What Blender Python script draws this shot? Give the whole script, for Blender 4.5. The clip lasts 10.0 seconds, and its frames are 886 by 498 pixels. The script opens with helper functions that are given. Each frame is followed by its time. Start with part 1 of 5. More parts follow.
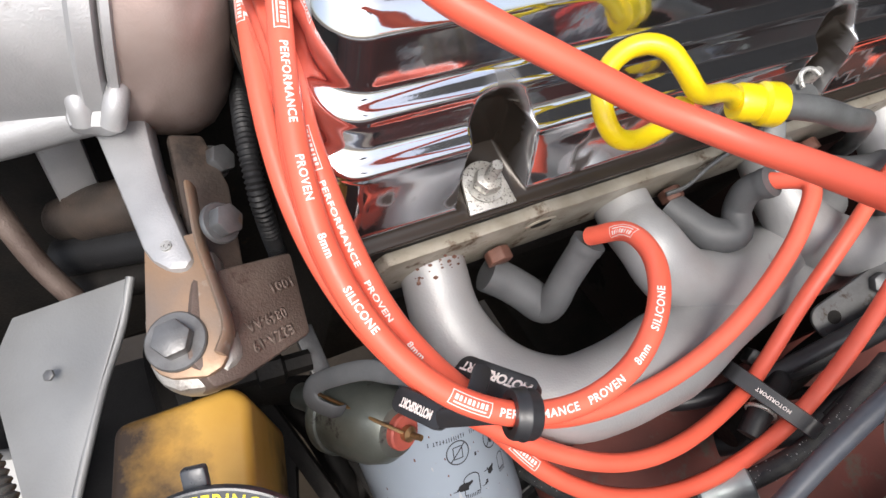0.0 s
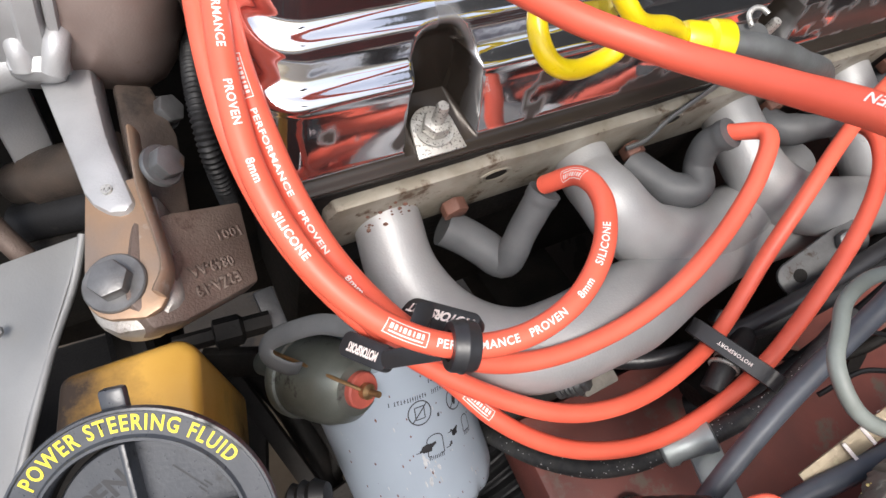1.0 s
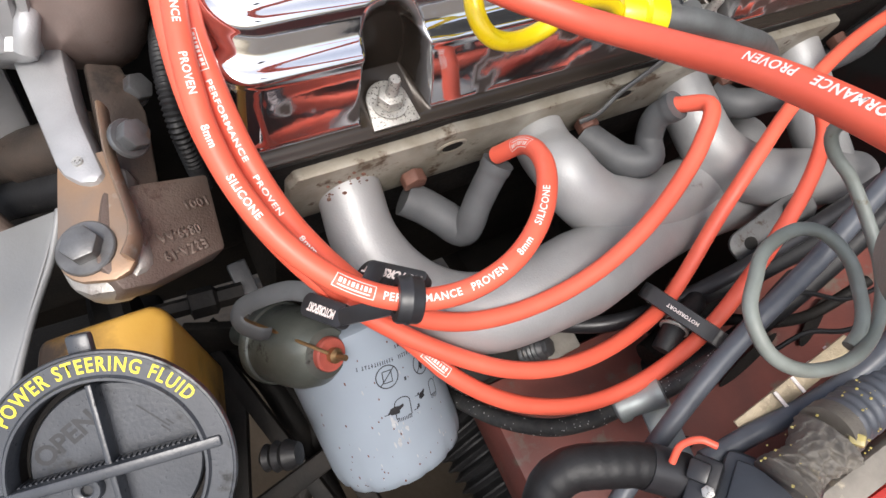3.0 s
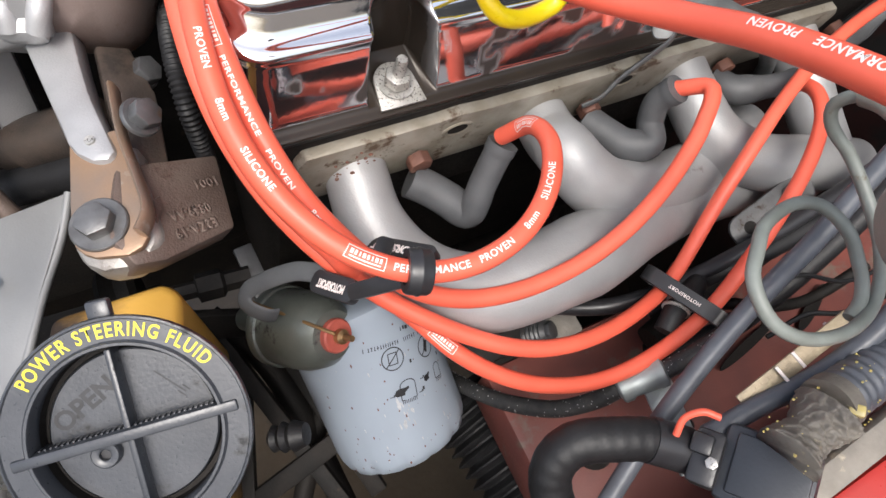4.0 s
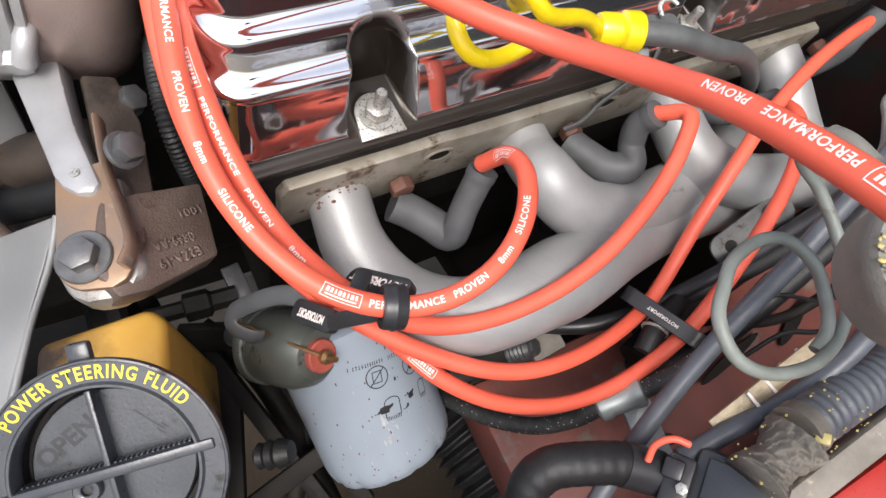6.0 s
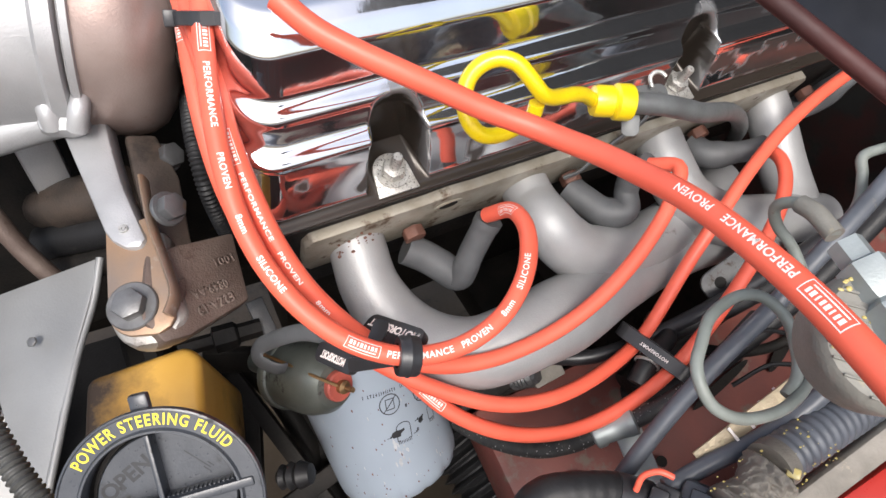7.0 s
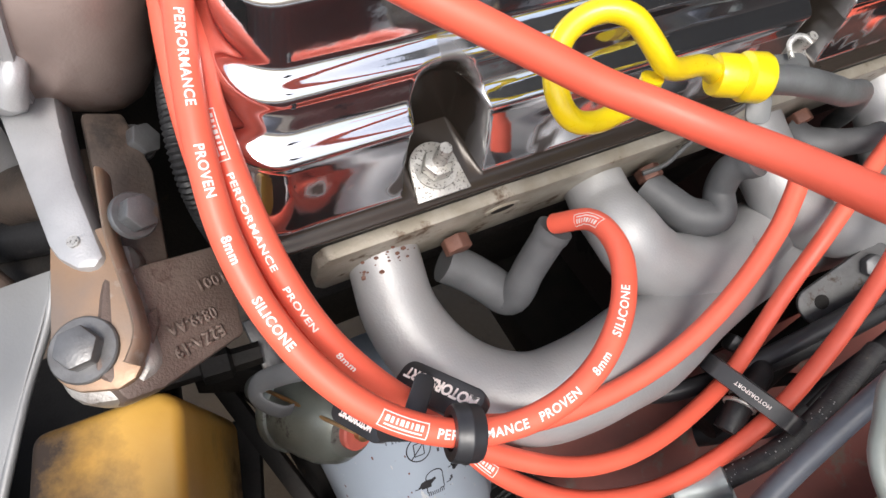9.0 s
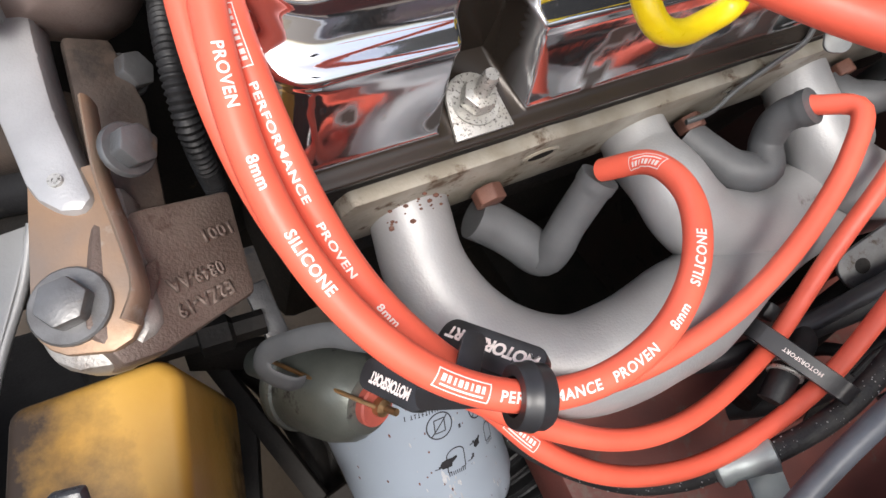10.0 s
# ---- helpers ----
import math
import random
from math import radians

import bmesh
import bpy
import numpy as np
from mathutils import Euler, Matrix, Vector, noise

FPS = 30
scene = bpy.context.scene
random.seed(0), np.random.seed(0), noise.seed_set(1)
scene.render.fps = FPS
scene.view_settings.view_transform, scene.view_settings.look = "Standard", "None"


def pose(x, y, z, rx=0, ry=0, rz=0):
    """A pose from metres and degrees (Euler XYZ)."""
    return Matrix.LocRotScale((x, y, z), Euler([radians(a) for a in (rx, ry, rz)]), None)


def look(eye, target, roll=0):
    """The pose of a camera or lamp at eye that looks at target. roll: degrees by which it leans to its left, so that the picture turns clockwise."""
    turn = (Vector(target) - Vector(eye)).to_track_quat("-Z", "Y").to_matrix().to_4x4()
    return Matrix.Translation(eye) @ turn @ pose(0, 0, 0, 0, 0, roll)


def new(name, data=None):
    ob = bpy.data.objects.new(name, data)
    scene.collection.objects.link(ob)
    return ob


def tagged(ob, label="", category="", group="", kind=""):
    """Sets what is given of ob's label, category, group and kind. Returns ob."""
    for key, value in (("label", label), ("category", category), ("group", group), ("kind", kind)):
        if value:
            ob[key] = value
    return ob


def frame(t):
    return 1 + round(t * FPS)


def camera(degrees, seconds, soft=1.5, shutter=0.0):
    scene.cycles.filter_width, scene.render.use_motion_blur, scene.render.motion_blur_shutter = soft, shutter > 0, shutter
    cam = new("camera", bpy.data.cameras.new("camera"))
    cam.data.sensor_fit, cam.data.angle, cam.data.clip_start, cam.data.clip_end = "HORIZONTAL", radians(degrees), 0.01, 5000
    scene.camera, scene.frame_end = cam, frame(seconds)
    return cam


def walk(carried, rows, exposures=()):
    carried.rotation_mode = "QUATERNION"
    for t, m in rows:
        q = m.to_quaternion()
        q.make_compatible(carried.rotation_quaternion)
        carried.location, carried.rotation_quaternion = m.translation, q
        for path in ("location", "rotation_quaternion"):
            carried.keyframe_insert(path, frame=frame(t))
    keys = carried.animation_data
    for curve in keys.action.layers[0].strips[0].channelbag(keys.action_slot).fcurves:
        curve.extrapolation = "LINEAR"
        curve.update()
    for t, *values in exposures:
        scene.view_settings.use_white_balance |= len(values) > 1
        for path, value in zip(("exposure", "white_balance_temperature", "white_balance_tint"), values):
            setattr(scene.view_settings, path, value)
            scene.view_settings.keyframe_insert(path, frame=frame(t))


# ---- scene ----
cam = camera(72.00, 10.0)
PATH = [
    (0, (-0.00332, -0.00039, 1.11189), (0.28269, 0.59417, 0.36043), 4.30),
    (0.5, (0.00264, -0.01180, 1.10181), (0.29466, 0.58351, 0.35326), 4.40),
    (1, (0.00971, -0.02344, 1.09454), (0.30162, 0.57236, 0.34634), 4.00),
    (1.5, (0.01616, -0.03062, 1.09551), (0.30637, 0.56145, 0.34369), 3.60),
    (2, (0.02038, -0.03720, 1.09830), (0.30962, 0.54954, 0.34194), 3.50),
    (2.5, (0.02093, -0.04219, 1.10159), (0.31218, 0.53974, 0.34230), 3.70),
    (4, (0.00976, -0.05557, 1.09630), (0.31044, 0.52548, 0.34002), 4.00),
    (4.5, (0.01912, -0.05620, 1.09728), (0.31419, 0.52325, 0.33757), 3.60),
    (5, (0.02170, -0.05671, 1.10024), (0.32305, 0.52102, 0.34168), 3.90),
    (6.5, (0.02009, -0.04933, 1.12906), (0.31505, 0.52141, 0.36273), 4.30),
    (7, (0.01794, -0.05048, 1.14968), (0.30626, 0.52545, 0.38472), 3.90),
    (7.5, (0.01540, -0.05726, 1.15203), (0.28815, 0.53208, 0.39158), 3.20),
    (8, (0.01429, -0.03813, 1.13311), (0.28124, 0.54764, 0.36786), 3.30),
    (8.5, (0.02393, -0.00834, 1.12033), (0.28869, 0.56165, 0.34250), 3.40),
    (9, (0.02506, 0.01524, 1.10098), (0.29925, 0.56331, 0.31077), 4.70),
    (9.5, (0.02330, 0.02643, 1.08652), (0.30706, 0.55648, 0.28744), 5.80),
    (10, (0.00905, 0.02824, 1.06847), (0.31187, 0.54781, 0.26950), 7.50),
]
walk(cam, [(t, look(eye, target, roll)) for t, eye, target, roll in PATH])

# ---- sky, sun, exposure ----
scene.view_settings.exposure = 0.75
world = bpy.data.worlds.new("sky")
scene.world = world
world.use_nodes = True
wn = world.node_tree
wn.nodes.clear()
sky = wn.nodes.new("ShaderNodeTexSky")
sky.sky_type, sky.sun_disc = "NISHITA", False
sky.sun_elevation, sky.sun_rotation = radians(52), radians(200)
sky.air_density, sky.dust_density, sky.ozone_density = 1.0, 4.0, 1.0
wbg = wn.nodes.new("ShaderNodeBackground")
wbg.inputs["Strength"].default_value = 0.15
wout = wn.nodes.new("ShaderNodeOutputWorld")
veil = wn.nodes.new("ShaderNodeHueSaturation")
veil.inputs["Saturation"].default_value = 0.75
wn.links.new(sky.outputs[0], veil.inputs["Color"])
wn.links.new(veil.outputs[0], wbg.inputs["Color"])
wn.links.new(wbg.outputs[0], wout.inputs["Surface"])
sun = new("sun", bpy.data.lights.new("sun", "SUN"))
sun.data.energy, sun.data.angle, sun.data.color = 1.4, radians(25), (1.0, 0.985, 0.965)
sun.matrix_world = look((-0.6, -1.4, 2.9), (0.1, 0.1, 0.9))


# ---- materials ----
def mat(name, c1, c2=None, rough=0.5, metal=0.0, scale=60.0, fine=600.0, bump=0.15, dirt=None, dirt_at=0.62, dirt_scale=25.0, coat=0.0, stretch=(1, 1, 1), island=0.0, bump_dist=0.0006, spec=0.5, wave=0.0, wave_scale=30.0, grease_shade=None, worn=None, soft=0.08):
    """A surface with two scales of variation: broad tone, fine grain, and stains of their own shape; one option paints
    grease and shade over one side.
    """
    m = bpy.data.materials.new(name)
    m.use_nodes = True
    nt = m.node_tree
    n, l = nt.nodes, nt.links
    bs = n["Principled BSDF"]
    tc = n.new("ShaderNodeTexCoord")
    mp = n.new("ShaderNodeMapping")
    mp.inputs["Scale"].default_value = stretch
    l.new(tc.outputs["Object"], mp.inputs["Vector"])
    broad = n.new("ShaderNodeTexNoise")
    broad.inputs["Scale"].default_value, broad.inputs["Detail"].default_value = scale, 5.0
    l.new(mp.outputs[0], broad.inputs["Vector"])
    grain = n.new("ShaderNodeTexNoise")
    grain.inputs["Scale"].default_value, grain.inputs["Detail"].default_value = fine, 3.0
    l.new(mp.outputs[0], grain.inputs["Vector"])
    mix = n.new("ShaderNodeMix")
    mix.data_type = "RGBA"
    c2 = c2 or tuple(v * 0.75 for v in c1)
    mix.inputs[6].default_value, mix.inputs[7].default_value = (*c1, 1), (*c2, 1)
    ramp = n.new("ShaderNodeMapRange")
    ramp.inputs[1].default_value, ramp.inputs[2].default_value = 0.35, 0.65
    l.new(broad.outputs["Fac"], ramp.inputs[0])
    l.new(ramp.outputs[0], mix.inputs[0])
    col = mix.outputs[2]
    rough_src = None
    if dirt:
        spots = n.new("ShaderNodeTexNoise")
        spots.inputs["Scale"].default_value, spots.inputs["Detail"].default_value, spots.inputs["Roughness"].default_value = dirt_scale, 8.0, 0.65
        l.new(tc.outputs["Object"], spots.inputs["Vector"])
        edge = n.new("ShaderNodeMapRange")
        edge.inputs[1].default_value, edge.inputs[2].default_value = dirt_at, dirt_at + soft
        amount = spots.outputs["Fac"]
        # Grows along one direction: shade painted in together with grease.
        if grease_shade:
            dot = n.new("ShaderNodeVectorMath")
            dot.operation, dot.inputs[1].default_value = "DOT_PRODUCT", grease_shade[0]
            l.new(tc.outputs["Object"], dot.inputs[0])
            grow = n.new("ShaderNodeMapRange")
            grow.inputs[1].default_value, grow.inputs[2].default_value, grow.inputs[3].default_value, grow.inputs[4].default_value = grease_shade[1], grease_shade[2], 0.0, grease_shade[3]
            l.new(dot.outputs["Value"], grow.inputs[0])
            add = n.new("ShaderNodeMath")
            add.operation = "ADD"
            l.new(spots.outputs["Fac"], add.inputs[0])
            l.new(grow.outputs[0], add.inputs[1])
            amount = add.outputs[0]
        l.new(amount, edge.inputs[0])
        over = n.new("ShaderNodeMix")
        over.data_type = "RGBA"
        l.new(edge.outputs[0], over.inputs[0])
        l.new(col, over.inputs[6])
        over.inputs[7].default_value = (*dirt, 1)
        col = over.outputs[2]
        if metal > 0.5:
            inv = n.new("ShaderNodeMapRange")
            inv.inputs[3].default_value, inv.inputs[4].default_value = metal, 0.1
            l.new(edge.outputs[0], inv.inputs[0])
            l.new(inv.outputs[0], bs.inputs["Metallic"])
        rough_src = edge
    # The attribute carries real tarnish plus painted gap shade and dark reflection.
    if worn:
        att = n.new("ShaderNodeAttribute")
        att.attribute_name = "tarnish_shade"
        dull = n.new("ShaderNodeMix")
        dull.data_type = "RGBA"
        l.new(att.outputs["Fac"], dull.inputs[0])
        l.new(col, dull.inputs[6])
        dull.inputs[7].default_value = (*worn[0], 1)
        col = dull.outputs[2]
    l.new(col, bs.inputs["Base Color"])
    bs.inputs["Metallic"].default_value = metal
    bs.inputs["Specular IOR Level"].default_value = spec
    rr = n.new("ShaderNodeMapRange")
    rr.inputs[3].default_value, rr.inputs[4].default_value = max(0.02, rough - 0.25 * rough), min(1, rough + 0.25 * rough)
    l.new(grain.outputs["Fac"], rr.inputs[0])
    if rough_src:
        rm = n.new("ShaderNodeMath")
        rm.operation = "MAXIMUM"
        sc = n.new("ShaderNodeMath")
        sc.operation, sc.inputs[1].default_value = "MULTIPLY", 0.7
        l.new(rough_src.outputs[0], sc.inputs[0])
        l.new(sc.outputs[0], rm.inputs[0])
        l.new(rr.outputs[0], rm.inputs[1])
        l.new(rm.outputs[0], bs.inputs["Roughness"])
    else:
        l.new(rr.outputs[0], bs.inputs["Roughness"])
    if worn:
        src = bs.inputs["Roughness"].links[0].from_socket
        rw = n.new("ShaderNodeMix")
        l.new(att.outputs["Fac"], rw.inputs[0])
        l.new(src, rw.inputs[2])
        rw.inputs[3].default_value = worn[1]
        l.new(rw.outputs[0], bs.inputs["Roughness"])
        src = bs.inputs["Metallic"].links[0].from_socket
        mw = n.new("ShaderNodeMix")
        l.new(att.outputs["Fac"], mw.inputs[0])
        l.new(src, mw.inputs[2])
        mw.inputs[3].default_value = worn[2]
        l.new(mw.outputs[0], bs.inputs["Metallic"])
    bs.inputs["Coat Weight"].default_value = coat
    bs.inputs["Coat Roughness"].default_value = 0.15
    if bump:
        bp = n.new("ShaderNodeBump")
        bp.inputs["Strength"].default_value, bp.inputs["Distance"].default_value = bump, bump_dist
        l.new(grain.outputs["Fac"], bp.inputs["Height"])
        l.new(bp.outputs[0], bs.inputs["Normal"])
        if wave:
            dents = n.new("ShaderNodeTexNoise")
            dents.inputs["Scale"].default_value, dents.inputs["Detail"].default_value = wave_scale, 1.5
            l.new(tc.outputs["Object"], dents.inputs["Vector"])
            wb = n.new("ShaderNodeBump")
            wb.inputs["Strength"].default_value, wb.inputs["Distance"].default_value = wave, 0.004
            l.new(dents.outputs["Fac"], wb.inputs["Height"])
            l.new(wb.outputs[0], bp.inputs["Normal"])
    return m


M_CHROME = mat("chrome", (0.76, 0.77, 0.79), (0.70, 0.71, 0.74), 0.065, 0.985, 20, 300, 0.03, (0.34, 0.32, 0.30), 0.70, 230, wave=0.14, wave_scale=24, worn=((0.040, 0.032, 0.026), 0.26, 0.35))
M_RUBBER_RED = mat("red_silicone", (0.85, 0.142, 0.084), (0.79, 0.121, 0.071), 0.42, 0, 40, 900, 0.05, (0.42, 0.06, 0.035), 0.75, 120, spec=0.5)
M_PRINT = mat("white_print", (0.86, 0.80, 0.76), (0.80, 0.70, 0.66), 0.5, 0, 300, 1500, 0)
M_BOOT = mat("grey_rubber", (0.095, 0.098, 0.102), (0.070, 0.072, 0.075), 0.55, 0, 60, 900, 0.12, (0.17, 0.15, 0.13), 0.66, 70)
M_BLACK = mat("black_plastic", (0.022, 0.022, 0.024), (0.03, 0.03, 0.033), 0.35, 0, 80, 700, 0.08)
M_BLACK_DULL = mat("black_rubber", (0.016, 0.016, 0.017), (0.011, 0.011, 0.012), 0.52, 0, 60, 600, 0.25, (0.060, 0.055, 0.050), 0.68, 60, spec=0.4)
M_HEADER = mat("header_paint", (0.385, 0.387, 0.388), (0.325, 0.325, 0.324), 0.48, 0.35, 26, 900, 0.25, (0.17, 0.155, 0.14), 0.66, 45, wave=0.10, wave_scale=45, spec=0.4)
M_FLANGE = mat("flange_steel", (0.36, 0.335, 0.285), (0.235, 0.21, 0.165), 0.48, 0.3, 55, 700, 0.3, (0.11, 0.075, 0.050), 0.57, 60)
M_HEAD = mat("dark_iron", (0.012, 0.0115, 0.011), (0.021, 0.018, 0.016), 0.65, 0.1, 40, 500, 0.4, (0.050, 0.034, 0.024), 0.65, 50, spec=0.25)
M_RUST = mat("rusty_steel", (0.17, 0.075, 0.050), (0.12, 0.055, 0.040), 0.65, 0.15, 90, 800, 0.4, (0.22, 0.13, 0.10), 0.62, 160)
M_BRONZE = mat("brown_bracket", (0.34, 0.22, 0.14), (0.26, 0.20, 0.16), 0.45, 0.45, 45, 700, 0.2, (0.42, 0.38, 0.33), 0.62, 40)
M_CAST = mat("cast_brown", (0.115, 0.082, 0.068), (0.165, 0.125, 0.105), 0.55, 0.3, 50, 900, 0.6, (0.075, 0.045, 0.035), 0.6, 45)
M_ALU = mat("cast_aluminium", (0.47, 0.47, 0.475), (0.36, 0.36, 0.365), 0.42, 0.4, 30, 900, 0.3, (0.21, 0.185, 0.165), 0.62, 40)
M_DRUM = mat("drum_aluminium", (0.33, 0.26, 0.235), (0.23, 0.165, 0.145), 0.40, 0.45, 25, 900, 0.2, (0.17, 0.10, 0.08), 0.58, 20)
M_BOLT = mat("bolt_steel", (0.20, 0.20, 0.20), (0.135, 0.132, 0.13), 0.42, 0.6, 120, 900, 0.2, (0.11, 0.085, 0.065), 0.62, 150)
M_ZINC = mat("zinc_plate", (0.56, 0.55, 0.52), (0.44, 0.43, 0.40), 0.36, 0.55, 150, 900, 0.2, (0.05, 0.042, 0.038), 0.545, 900)
M_YELLOW = mat("yellow_paint", (0.85, 0.66, 0.01), (0.80, 0.58, 0.01), 0.3, 0, 80, 600, 0.05, (0.28, 0.19, 0.02), 0.69, 170, coat=0.3)
M_DIPTUBE = mat("dip_tube", (0.155, 0.162, 0.162), (0.115, 0.118, 0.118), 0.5, 0.3, 80, 700, 0.15, (0.07, 0.065, 0.06), 0.66, 90)
# Left side darkens by position: grease plus the bracket's shade, both in the colour.
M_AMBER = mat("amber_plastic", (0.60, 0.34, 0.065), (0.52, 0.27, 0.040), 0.38, 0, 25, 500, 0.08, (0.030, 0.017, 0.009), 0.63, 16, grease_shade=((-0.93, -0.1, -0.35), -0.282, -0.238, 0.46), soft=0.30)
M_CAP = mat("black_cap", (0.034, 0.038, 0.046), (0.052, 0.056, 0.064), 0.30, 0, 90, 800, 0.12, (0.014, 0.014, 0.015), 0.57, 75, spec=0.6)
M_LETTER = mat("yellow_print", (0.90, 0.74, 0.05), (0.85, 0.68, 0.03), 0.5, 0, 200, 900, 0.05)
M_FILTER = mat("filter_paint", (0.31, 0.36, 0.42), (0.285, 0.33, 0.385), 0.34, 0, 18, 700, 0.05, (0.25, 0.23, 0.20), 0.70, 90, coat=0.25, wave=0.03, wave_scale=40)
M_SCRATCH = mat("bare_bright_scratch", (0.80, 0.82, 0.84), (0.62, 0.64, 0.66), 0.25, 0.4, 200, 900, 0.1)
M_INK = mat("black_ink", (0.014, 0.014, 0.016), (0.024, 0.024, 0.027), 0.5, 0, 200, 900, 0)
M_SENDER = mat("sender_can", (0.20, 0.215, 0.19), (0.13, 0.14, 0.125), 0.34, 0.5, 40, 700, 0.15, (0.05, 0.045, 0.04), 0.60, 60)
M_INSUL = mat("red_insulator", (0.45, 0.10, 0.07), (0.36, 0.08, 0.06), 0.55, 0, 90, 700, 0.1)
M_SHROUD = mat("grey_shroud", (0.285, 0.288, 0.288), (0.225, 0.226, 0.224), 0.42, 0.2, 16, 700, 0.25, (0.15, 0.138, 0.122), 0.60, 30, wave=0.05, wave_scale=24)
M_HOSE = mat("braided_hose", (0.025, 0.025, 0.027), (0.045, 0.044, 0.042), 0.6, 0, 200, 700, 0.5, (0.14, 0.12, 0.10), 0.66, 200)
M_CABLE = mat("blue_grey_cable", (0.105, 0.115, 0.135), (0.075, 0.082, 0.096), 0.4, 0, 60, 600, 0.12, (0.17, 0.155, 0.135), 0.64, 60)
M_VAC = mat("grey_green_tube", (0.24, 0.265, 0.245), (0.19, 0.205, 0.185), 0.45, 0, 70, 700, 0.1, (0.13, 0.105, 0.07), 0.66, 110)
M_MAROON = mat("maroon_panel", (0.225, 0.070, 0.055), (0.155, 0.056, 0.048), 0.5, 0, 22, 600, 0.15, (0.17, 0.13, 0.105), 0.57, 30)
# Firewall tone, much darker than M_MAROON.
M_DARKRED = mat("firewall_maroon", (0.018, 0.0065, 0.006), (0.011, 0.006, 0.0055), 0.55, 0, 18, 500, 0.2, (0.008, 0.0075, 0.007), 0.50, 14, spec=0.25)
# Grey of an added reflector, picked for the chrome's side faces.
M_GREY_REFLECTOR = mat("grey_reflector", (0.40, 0.41, 0.43), (0.33, 0.34, 0.36), 0.8, 0, 12, 300, 0.3)
# Near black: the hood underside's shade is put into the colour.
M_HOOD = mat("hood_shade", (0.014, 0.0145, 0.016), (0.010, 0.0105, 0.012), 0.8, 0, 10, 200, 0.4, spec=0.2)
M_HOODPAINT = mat("dark_hood_paint", (0.015, 0.017, 0.023), (0.010, 0.011, 0.014), 0.75, 0, 90, 300, 0.1, (0.05, 0.035, 0.03), 0.64, 120, spec=0.12)
M_LIP = mat("maroon_lip", (0.060, 0.013, 0.011), (0.038, 0.010, 0.009), 0.6, 0, 60, 500, 0.2)
M_REDBODY = mat("red_body_paint", (0.50, 0.03, 0.02), (0.42, 0.028, 0.02), 0.3, 0, 20, 500, 0.03, (0.14, 0.05, 0.04), 0.68, 30, coat=0.4)
M_DUSTY = mat("dusty_rubber", (0.30, 0.275, 0.24), (0.17, 0.155, 0.135), 0.7, 0, 45, 500, 0.5, (0.42, 0.37, 0.28), 0.60, 60)
M_SAP = mat("yellow_wax", (0.50, 0.40, 0.10), (0.42, 0.36, 0.18), 0.35, 0, 300, 900, 0.2)
M_PALE = mat("pale_plastic", (0.46, 0.46, 0.45), (0.38, 0.38, 0.365), 0.6, 0, 12, 500, 0.2, (0.28, 0.265, 0.24), 0.6, 20)
M_GALV = mat("galvanised", (0.38, 0.42, 0.42), (0.30, 0.33, 0.33), 0.45, 0.35, 60, 800, 0.2, (0.26, 0.26, 0.24), 0.66, 60)
M_CONCRETE = mat("dusty_concrete", (0.125, 0.092, 0.062), (0.085, 0.064, 0.044), 0.85, 0, 6, 90, 0.4, (0.055, 0.043, 0.032), 0.58, 9, bump_dist=0.003)
M_DARKSTEEL = mat("dark_bolt_steel", (0.135, 0.138, 0.142), (0.090, 0.090, 0.092), 0.42, 0.5, 90, 800, 0.25, (0.11, 0.08, 0.06), 0.62, 90)
M_CONN = mat("blue_black_plastic", (0.040, 0.046, 0.056), (0.030, 0.034, 0.042), 0.42, 0, 50, 700, 0.12, (0.11, 0.10, 0.09), 0.66, 45)
M_WORN = mat("worn_casting", (0.40, 0.385, 0.36), (0.27, 0.25, 0.23), 0.42, 0.45, 60, 900, 0.4, (0.10, 0.07, 0.055), 0.58, 60)
M_TAPE = mat("dusty_tape", (0.190, 0.172, 0.145), (0.110, 0.100, 0.088), 0.62, 0, 60, 600, 0.5, (0.34, 0.29, 0.20), 0.62, 80)
M_TAB = mat("grey_tab_steel", (0.16, 0.163, 0.165), (0.10, 0.10, 0.10), 0.5, 0.4, 60, 700, 0.2, (0.06, 0.045, 0.035), 0.58, 90)
M_ACC = mat("dusty_grey_shell", (0.255, 0.245, 0.215), (0.18, 0.172, 0.152), 0.65, 0, 40, 600, 0.4, (0.33, 0.29, 0.20), 0.61, 60)
M_LOOM = mat("dusty_loom", (0.085, 0.084, 0.078), (0.050, 0.050, 0.047), 0.5, 0, 60, 600, 0.2, (0.16, 0.15, 0.13), 0.64, 60)
M_GRIME = mat("greasy_brown_steel", (0.050, 0.040, 0.034), (0.080, 0.060, 0.048), 0.5, 0.2, 50, 700, 0.4, (0.030, 0.024, 0.020), 0.58, 40)
M_FOIL = mat("tan_foil", (0.36, 0.29, 0.19), (0.26, 0.21, 0.14), 0.42, 0.25, 60, 700, 0.4, (0.45, 0.38, 0.24), 0.58, 70, wave=0.2, wave_scale=120)
M_COPPER = mat("brass_terminal", (0.45, 0.27, 0.12), (0.30, 0.20, 0.11), 0.4, 0.8, 150, 900, 0.2)


# ---- builders ----
def finish(bm, m, name, smooth=True):
    me = bpy.data.meshes.new(name)
    bmesh.ops.recalc_face_normals(bm, faces=bm.faces)
    bm.to_mesh(me)
    bm.free()
    if smooth:
        for p in me.polygons:
            p.use_smooth = True
        if smooth != "soft":
            me.set_sharp_from_angle(angle=radians(38))
    me.materials.append(m)
    return me


def thing(name, base, label, category, group="", kind=""):
    ob = new(name)
    ob.empty_display_size = 0.01
    ob.location = base
    return tagged(ob, label, category, group, kind)


